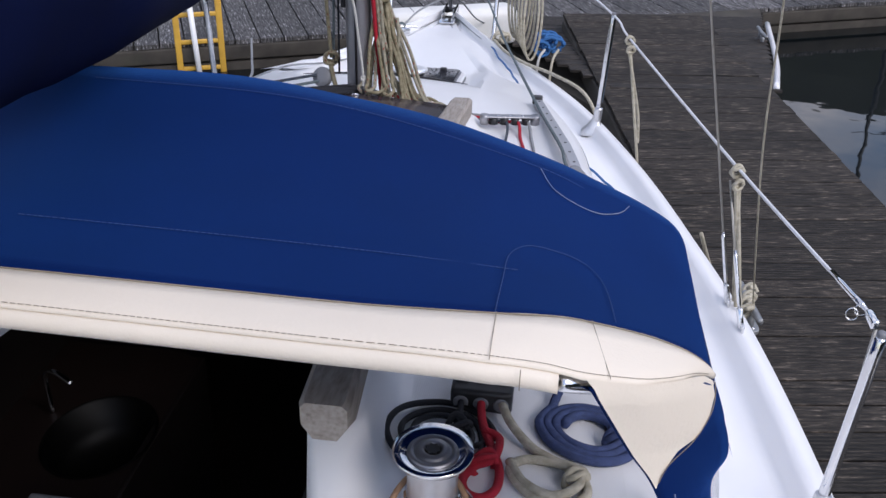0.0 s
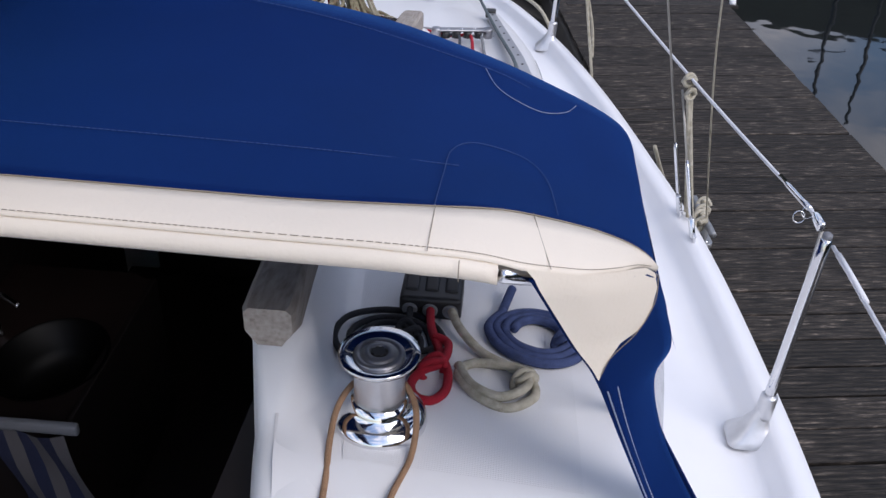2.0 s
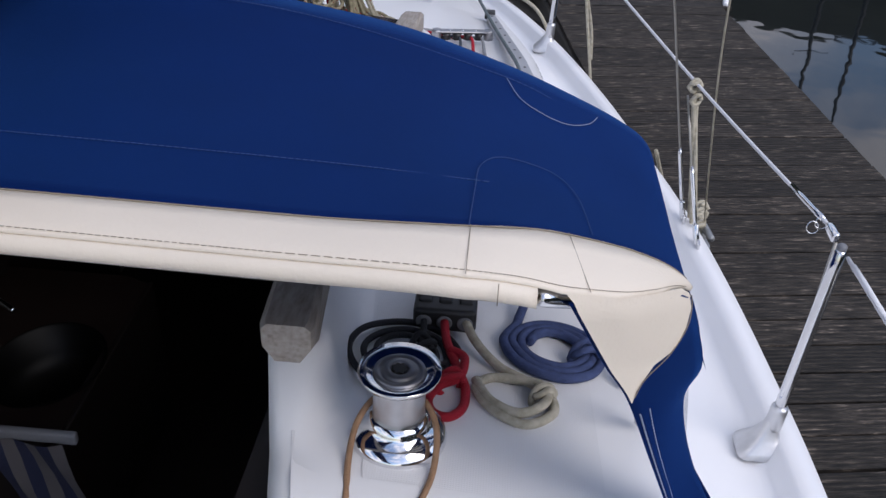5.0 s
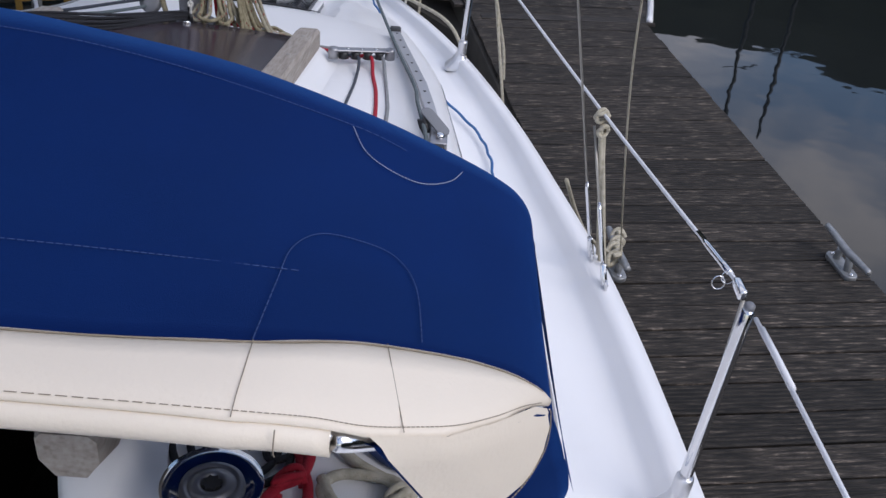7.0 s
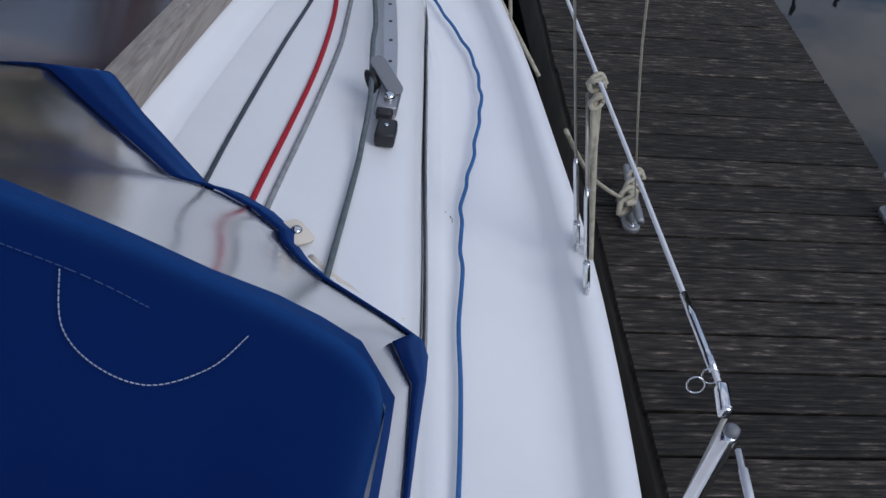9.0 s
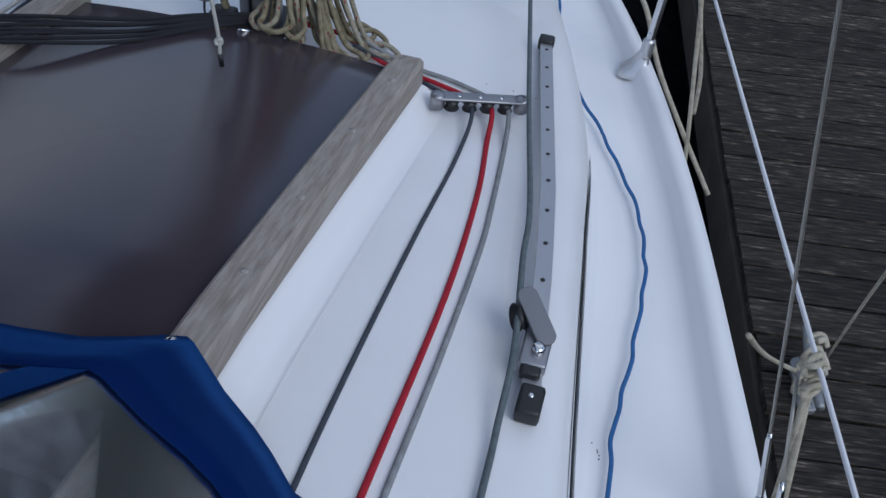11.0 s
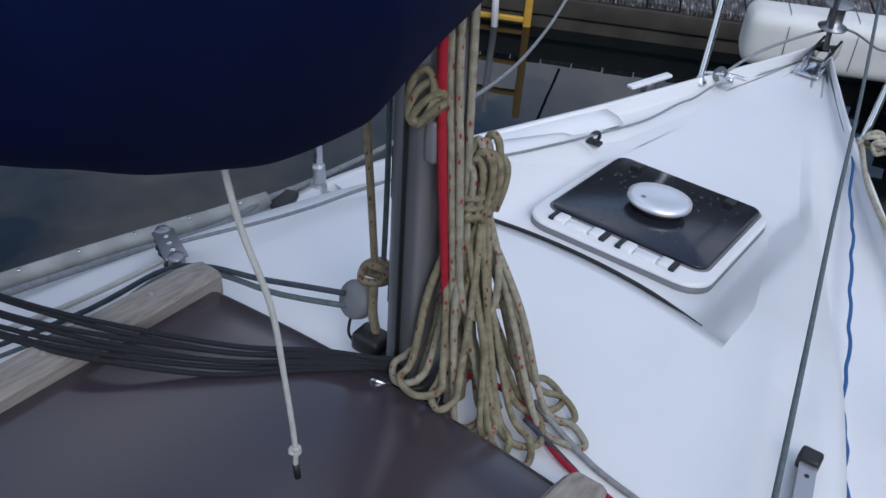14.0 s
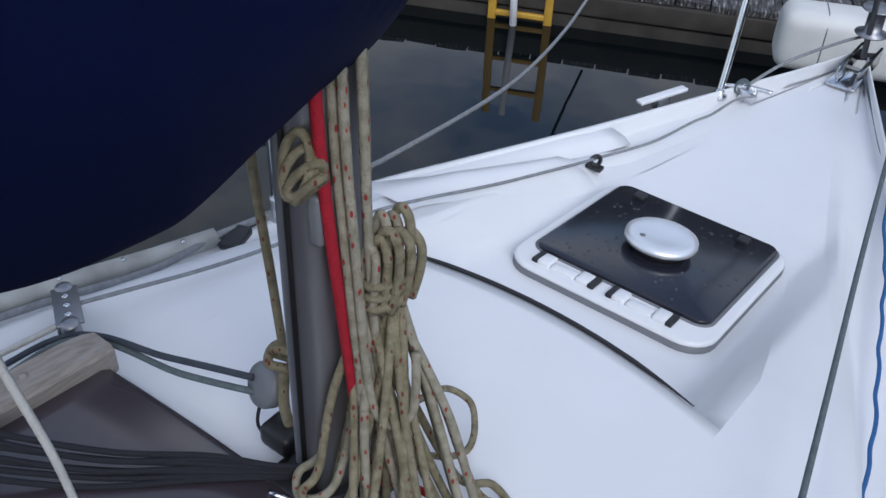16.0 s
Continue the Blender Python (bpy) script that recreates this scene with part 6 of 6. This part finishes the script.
# ---- things on the pontoons ----
def dock_cleat(at, ang, L=0.30, category="cleat"):
    c = empty("dock_cleat", at, "grey cast-iron mooring cleat bolted to the pontoon", "cleat", "dock cleats")
    R = Matrix.Translation(at) @ Matrix.Rotation(radians(ang), 4, "Z")
    CAST = mat("galvanised_cast", (0.34, 0.35, 0.36), 0.55, 0.7, var=0.2, vscale=30, bump=0.3, bscale=80)
    h = part("horn", tube(spline([(-L / 2, 0, 0.088), (-L / 4, 0, 0.082), (0, 0, 0.076), (L / 4, 0, 0.082), (L / 2, 0, 0.088)], 5), 0.017, 14, taper=lambda u: 0.55 + 0.45 * math.sin(math.pi * min(1, max(0, 0.12 + 0.76 * u)))), CAST, c)
    h.data.transform(R)
    for s in (-1, 1):
        p = part("leg", tube([(s * 0.05, 0, 0.0), (s * 0.042, 0, 0.04), (s * 0.035, 0, 0.08)], 0.016, 12), CAST, c)
        p.data.transform(R)
    p = part("base", prism(rounded(0.20, 0.06, 0.028), -0.02, 0.012, bevel=0.005), CAST, c)
    p.data.transform(R)
    for s in (-1, 1):
        p = part("bolt", lathe([(0.010, 0.01), (0.010, 0.017), (0.004, 0.019)], (s * 0.08, 0, 0), 10), STEEL, c)
        p.data.transform(R)
    return c


dock_cleat((2.545, 3.66, 0.004), 98, 0.36)
dock_cleat((1.59, 3.52, 0.004), 97)
dock_cleat((2.36, 8.1, -0.115), 95)
sp = empty("spring_line", (1.585, 3.53, 0.06), "cream mooring rope made fast round the pontoon cleat", "rope")
for k in range(4):
    knot((1.585 + 0.012 * k - 0.02, 3.45 + 0.055 * k, 0.085), 0.010, 0.030, "cream", sp, 1.5, 71 + k)
part("standing_part", tube(spline([(1.57, 3.50, 0.07), (1.45, 3.40, 0.20), (1.36, 3.25, 0.38), (1.27, 3.05, 0.62)], 6), 0.007, 8), ROPES["cream"], sp)
rope([(1.60, 3.50, 0.07), (1.372, 2.835, 1.0), (1.284, 2.528, 1.5), (1.196, 2.221, 2.0), (0.9, 1.2, 3.7)], 0.0030, "cream", "taut thin cream line rising from the pontoon cleat", "line")
bc = empty("rope_pile", (0.62, 7.05, 0.02), "blue mooring rope heaped on the pontoon corner", "rope")
for k in range(5):
    knot((0.60 + 0.05 * (k % 3), 7.0 + 0.06 * k, 0.05 + 0.02 * (k % 2)), 0.012, 0.06, "blue", bc, 2.0, 81 + k)
part("hanging_end", tube(spline([(0.62, 6.98, 0.05), (0.58, 6.90, -0.02), (0.57, 6.87, -0.3)], 5), 0.010, 8), ROPES["white"], bc)
part("hanging_end", tube(spline([(0.72, 7.0, 0.05), (0.68, 6.88, -0.02), (0.67, 6.84, -0.3)], 5), 0.010, 8), ROPES["cream"], bc)
post = empty("edge_strip", (2.2, 6.7, 0), "white plastic fender strip on the pontoon gusset", "fender strip")
part("strip", tube(spline([(2.21, 6.55, 0.01), (2.36, 7.4, -0.05), (2.53, 8.8, -0.14)], 5), 0.022, 8), GEL, post)

YELLOW = mat("yellow_paint", (0.62, 0.36, 0.05), 0.5, var=0.2, vscale=10, dirt=0.4, dirt_color=(0.25, 0.12, 0.03))
lad = empty("dock_ladder", (-2.17, 7.3, 0), "yellow painted safety ladder on the pontoon edge", "ladder")
lm = Matrix(((MX.x, MY.x, 0, -2.17), (MX.y, MY.y, 0, 7.36), (0, 0, 1, -0.16), (0, 0, 0, 1)))
for x in (-0.17, 0.17):
    p = part("stile", box((0.05, 0.03, 0.72), (x, -0.02, 0.04), 0.008), YELLOW, lad)
    p.data.transform(lm)
for z in (-0.22, 0.0, 0.22):
    p = part("rung", box((0.30, 0.03, 0.035), (0, -0.02, z), 0.008), YELLOW, lad)
    p.data.transform(lm)
pole = tagged(mesh_ob("white_post", tube([(-2.15, 7.27, -0.6), (-2.19, 7.27, 0.2)], 0.022, 10), GEL), "slim white plastic post at the pontoon edge", "post")
FEND = mat("white_fender", (0.72, 0.71, 0.68), 0.5, var=0.12, vscale=5, dirt=0.35, dirt_color=(0.45, 0.42, 0.33))
df = empty("dock_fender", (-0.2, 7.45, 0.0), "large scuffed white dock fender on the pontoon edge", "fender")
fm2 = Matrix(((MX.x, MY.x, 0, -0.22), (MX.y, MY.y, 0, 7.38), (0, 0, 1, 0.06), (0, 0, 0, 1)))
p = part("body", box((1.05, 0.26, 0.30), (0.1, 0, 0), 0.09, segments=5), FEND, df)
p.data.transform(fm2)
for x in (-0.22, 0.12, 0.42):
    ring = [(x, math.copysign(0.043, math.cos(a)) + 0.088 * math.cos(a), math.copysign(0.063, math.sin(a)) + 0.088 * math.sin(a)) for a in np.linspace(0.1, 0.1 + 2 * math.pi, 41)[:-1]]
    p = part("seam", tube(ring, 0.003, 6, loop=True), GREYP, df, "thin grey moulding seam")
    p.data.transform(fm2)
# striped fender hanging on the hull abreast of the aft stanchion
hf = empty("hull_fender", (1.52, 1.42, 0.35), "white ribbed fender hanging against the hull", "fender")
part("body", lathe([(0.02, -0.30), (0.06, -0.28), (0.095, -0.22), (0.10, -0.1), (0.10, 0.10), (0.095, 0.2), (0.06, 0.27), (0.025, 0.29), (0.02, 0.32)], (1.545, 1.47, 0.30), 28), FEND, hf)

# ---- inside the companionway ----
cabin = empty("cabin", (0, 2, 0), "dark varnished cabin interior below the companionway, painted near black for its shade", "cabin")
tagged(cabin, kind="structure")
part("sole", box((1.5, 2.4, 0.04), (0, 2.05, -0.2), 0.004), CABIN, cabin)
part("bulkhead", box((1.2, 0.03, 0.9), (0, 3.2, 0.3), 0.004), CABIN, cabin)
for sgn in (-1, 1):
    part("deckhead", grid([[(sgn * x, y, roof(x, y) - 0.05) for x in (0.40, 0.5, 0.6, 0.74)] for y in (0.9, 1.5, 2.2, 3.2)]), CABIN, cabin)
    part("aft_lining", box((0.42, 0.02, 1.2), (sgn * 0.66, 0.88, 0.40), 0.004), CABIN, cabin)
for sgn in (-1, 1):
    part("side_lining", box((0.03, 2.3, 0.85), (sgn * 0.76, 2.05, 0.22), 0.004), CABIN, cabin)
# stainless coloured near black so the sink holds the cabin's shade
SHADED_STEEL = mat("sink_steel_shaded", (0.02, 0.02, 0.02), 0.5, 1.0)
gal = empty("galley_counter", (-0.45, 2.0, 0.1), "dark varnished galley counter with a round steel sink, shade painted in", "counter")
GZ = 0.36
outer = [(-0.85, 1.70), (-0.30, 1.70), (-0.30, 2.45), (-0.85, 2.45)]
ring = [(-0.44 + 0.145 * math.cos(a), 2.02 + 0.17 * math.sin(a)) for a in np.linspace(0, 2 * math.pi, 33)[:-1]]
bm = bmesh.new()
vo_ = [bm.verts.new((x, y, GZ)) for x, y in ring]
far_ = []
for x, y in ring:
    dx, dy = x + 0.44, y - 2.02
    k = min((0.41 / abs(dx)) if dx < 0 else (0.14 / max(dx, 1e-6)) if dx > 0 else 9, (0.43 if dy > 0 else 0.32) / max(abs(dy), 1e-6))
    k = max(k, 1.0)
    far_.append(bm.verts.new((-0.44 + dx * k, 2.02 + dy * k, GZ)))
for i in range(32):
    bm.faces.new((vo_[i], vo_[(i + 1) % 32], far_[(i + 1) % 32], far_[i]))
# worktop colour also carries the shade below deck
part("worktop", bm, mat("worktop_shaded", (0.012, 0.006, 0.005), 0.5, var=0.3, vscale=8), gal)
bowl = lathe([(0.02, -0.13), (0.10, -0.125), (0.14, -0.09), (0.145, 0.0), (0.155, 0.003)], (0, 0, 0), 32)
bmesh.ops.transform(bowl, matrix=Matrix.Translation((-0.44, 2.02, GZ)) @ Matrix.Diagonal((1, 1.17, 1, 1)), verts=bowl.verts)
fs = [f for f in bowl.faces if len(f.verts) > 4 and f.calc_center_median().z > GZ - 0.05]
bmesh.ops.delete(bowl, geom=fs, context="FACES_ONLY")
part("sink", bowl, SHADED_STEEL, gal, "round stainless sink darkened for the cabin shade")
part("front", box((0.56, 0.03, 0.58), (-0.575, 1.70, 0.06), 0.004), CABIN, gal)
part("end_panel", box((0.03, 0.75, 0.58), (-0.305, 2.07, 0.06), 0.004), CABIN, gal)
part("tap", tube(spline([(-0.62, 2.10, GZ), (-0.62, 2.10, GZ + 0.12), (-0.58, 2.08, GZ + 0.16), (-0.52, 2.06, GZ + 0.14)], 6), 0.009, 10), CHROME, gal, "chrome tap")
# both stripe colours dimmed: white goes dark grey for the shade below
TOWEL_NAVY_SHADED = mat("towel_navy_shaded", (0.012, 0.016, 0.045), 0.95, bump=0.5, bscale=500)
TOWEL_WHITE_SHADED = mat("towel_white_shaded", (0.085, 0.08, 0.085), 0.95, bump=0.5, bscale=500)
tw = empty("tea_towel", (-0.33, 1.66, 0.2), "navy and white striped towel over a rail, dimmed for the cabin shade", "towel")
part("rail", box((0.24, 0.02, 0.03), (-0.31, 1.655, 0.465), 0.006), GREYP, tw)
for k in range(6):
    x0, x1 = -0.40 + 0.03 * k, -0.40 + 0.03 * (k + 1)
    bm = grid([[(x + 0.06 * (1 - j / 6), 1.635 - 0.01 * math.sin(j + x * 40), 0.145 + 0.052 * j) for x in (x0, x1)] for j in range(7)])
    part("stripe", bm, TOWEL_NAVY_SHADED if k % 2 == 0 else TOWEL_WHITE_SHADED, tw)

# specks of dirt on the white deck
SPECK = mat("dirt_speck", (0.06, 0.05, 0.04), 0.9)
bm = bmesh.new()
ks = random.Random(77)
for k in range(14):
    x, y = (1.0, 2.68) if k < 5 else (ks.uniform(0.5, 0.9), ks.uniform(3.4, 3.9))
    x, y = x + ks.uniform(-0.012, 0.012), y + ks.uniform(-0.02, 0.02)
    z = lerp(DECK_Z, y) if k < 5 else roof(x, y)
    if k < 5 or x < lerp(ROOF_W, y) - 0.1:
        lathe([(ks.uniform(0.0012, 0.003), -0.001), (0.0012, 0.0016)], (x, y, z), 6, bm)
tagged(mesh_ob("dirt_specks", bm, SPECK), "dark specks of dirt on the white deck", "dirt", kind="stuff")
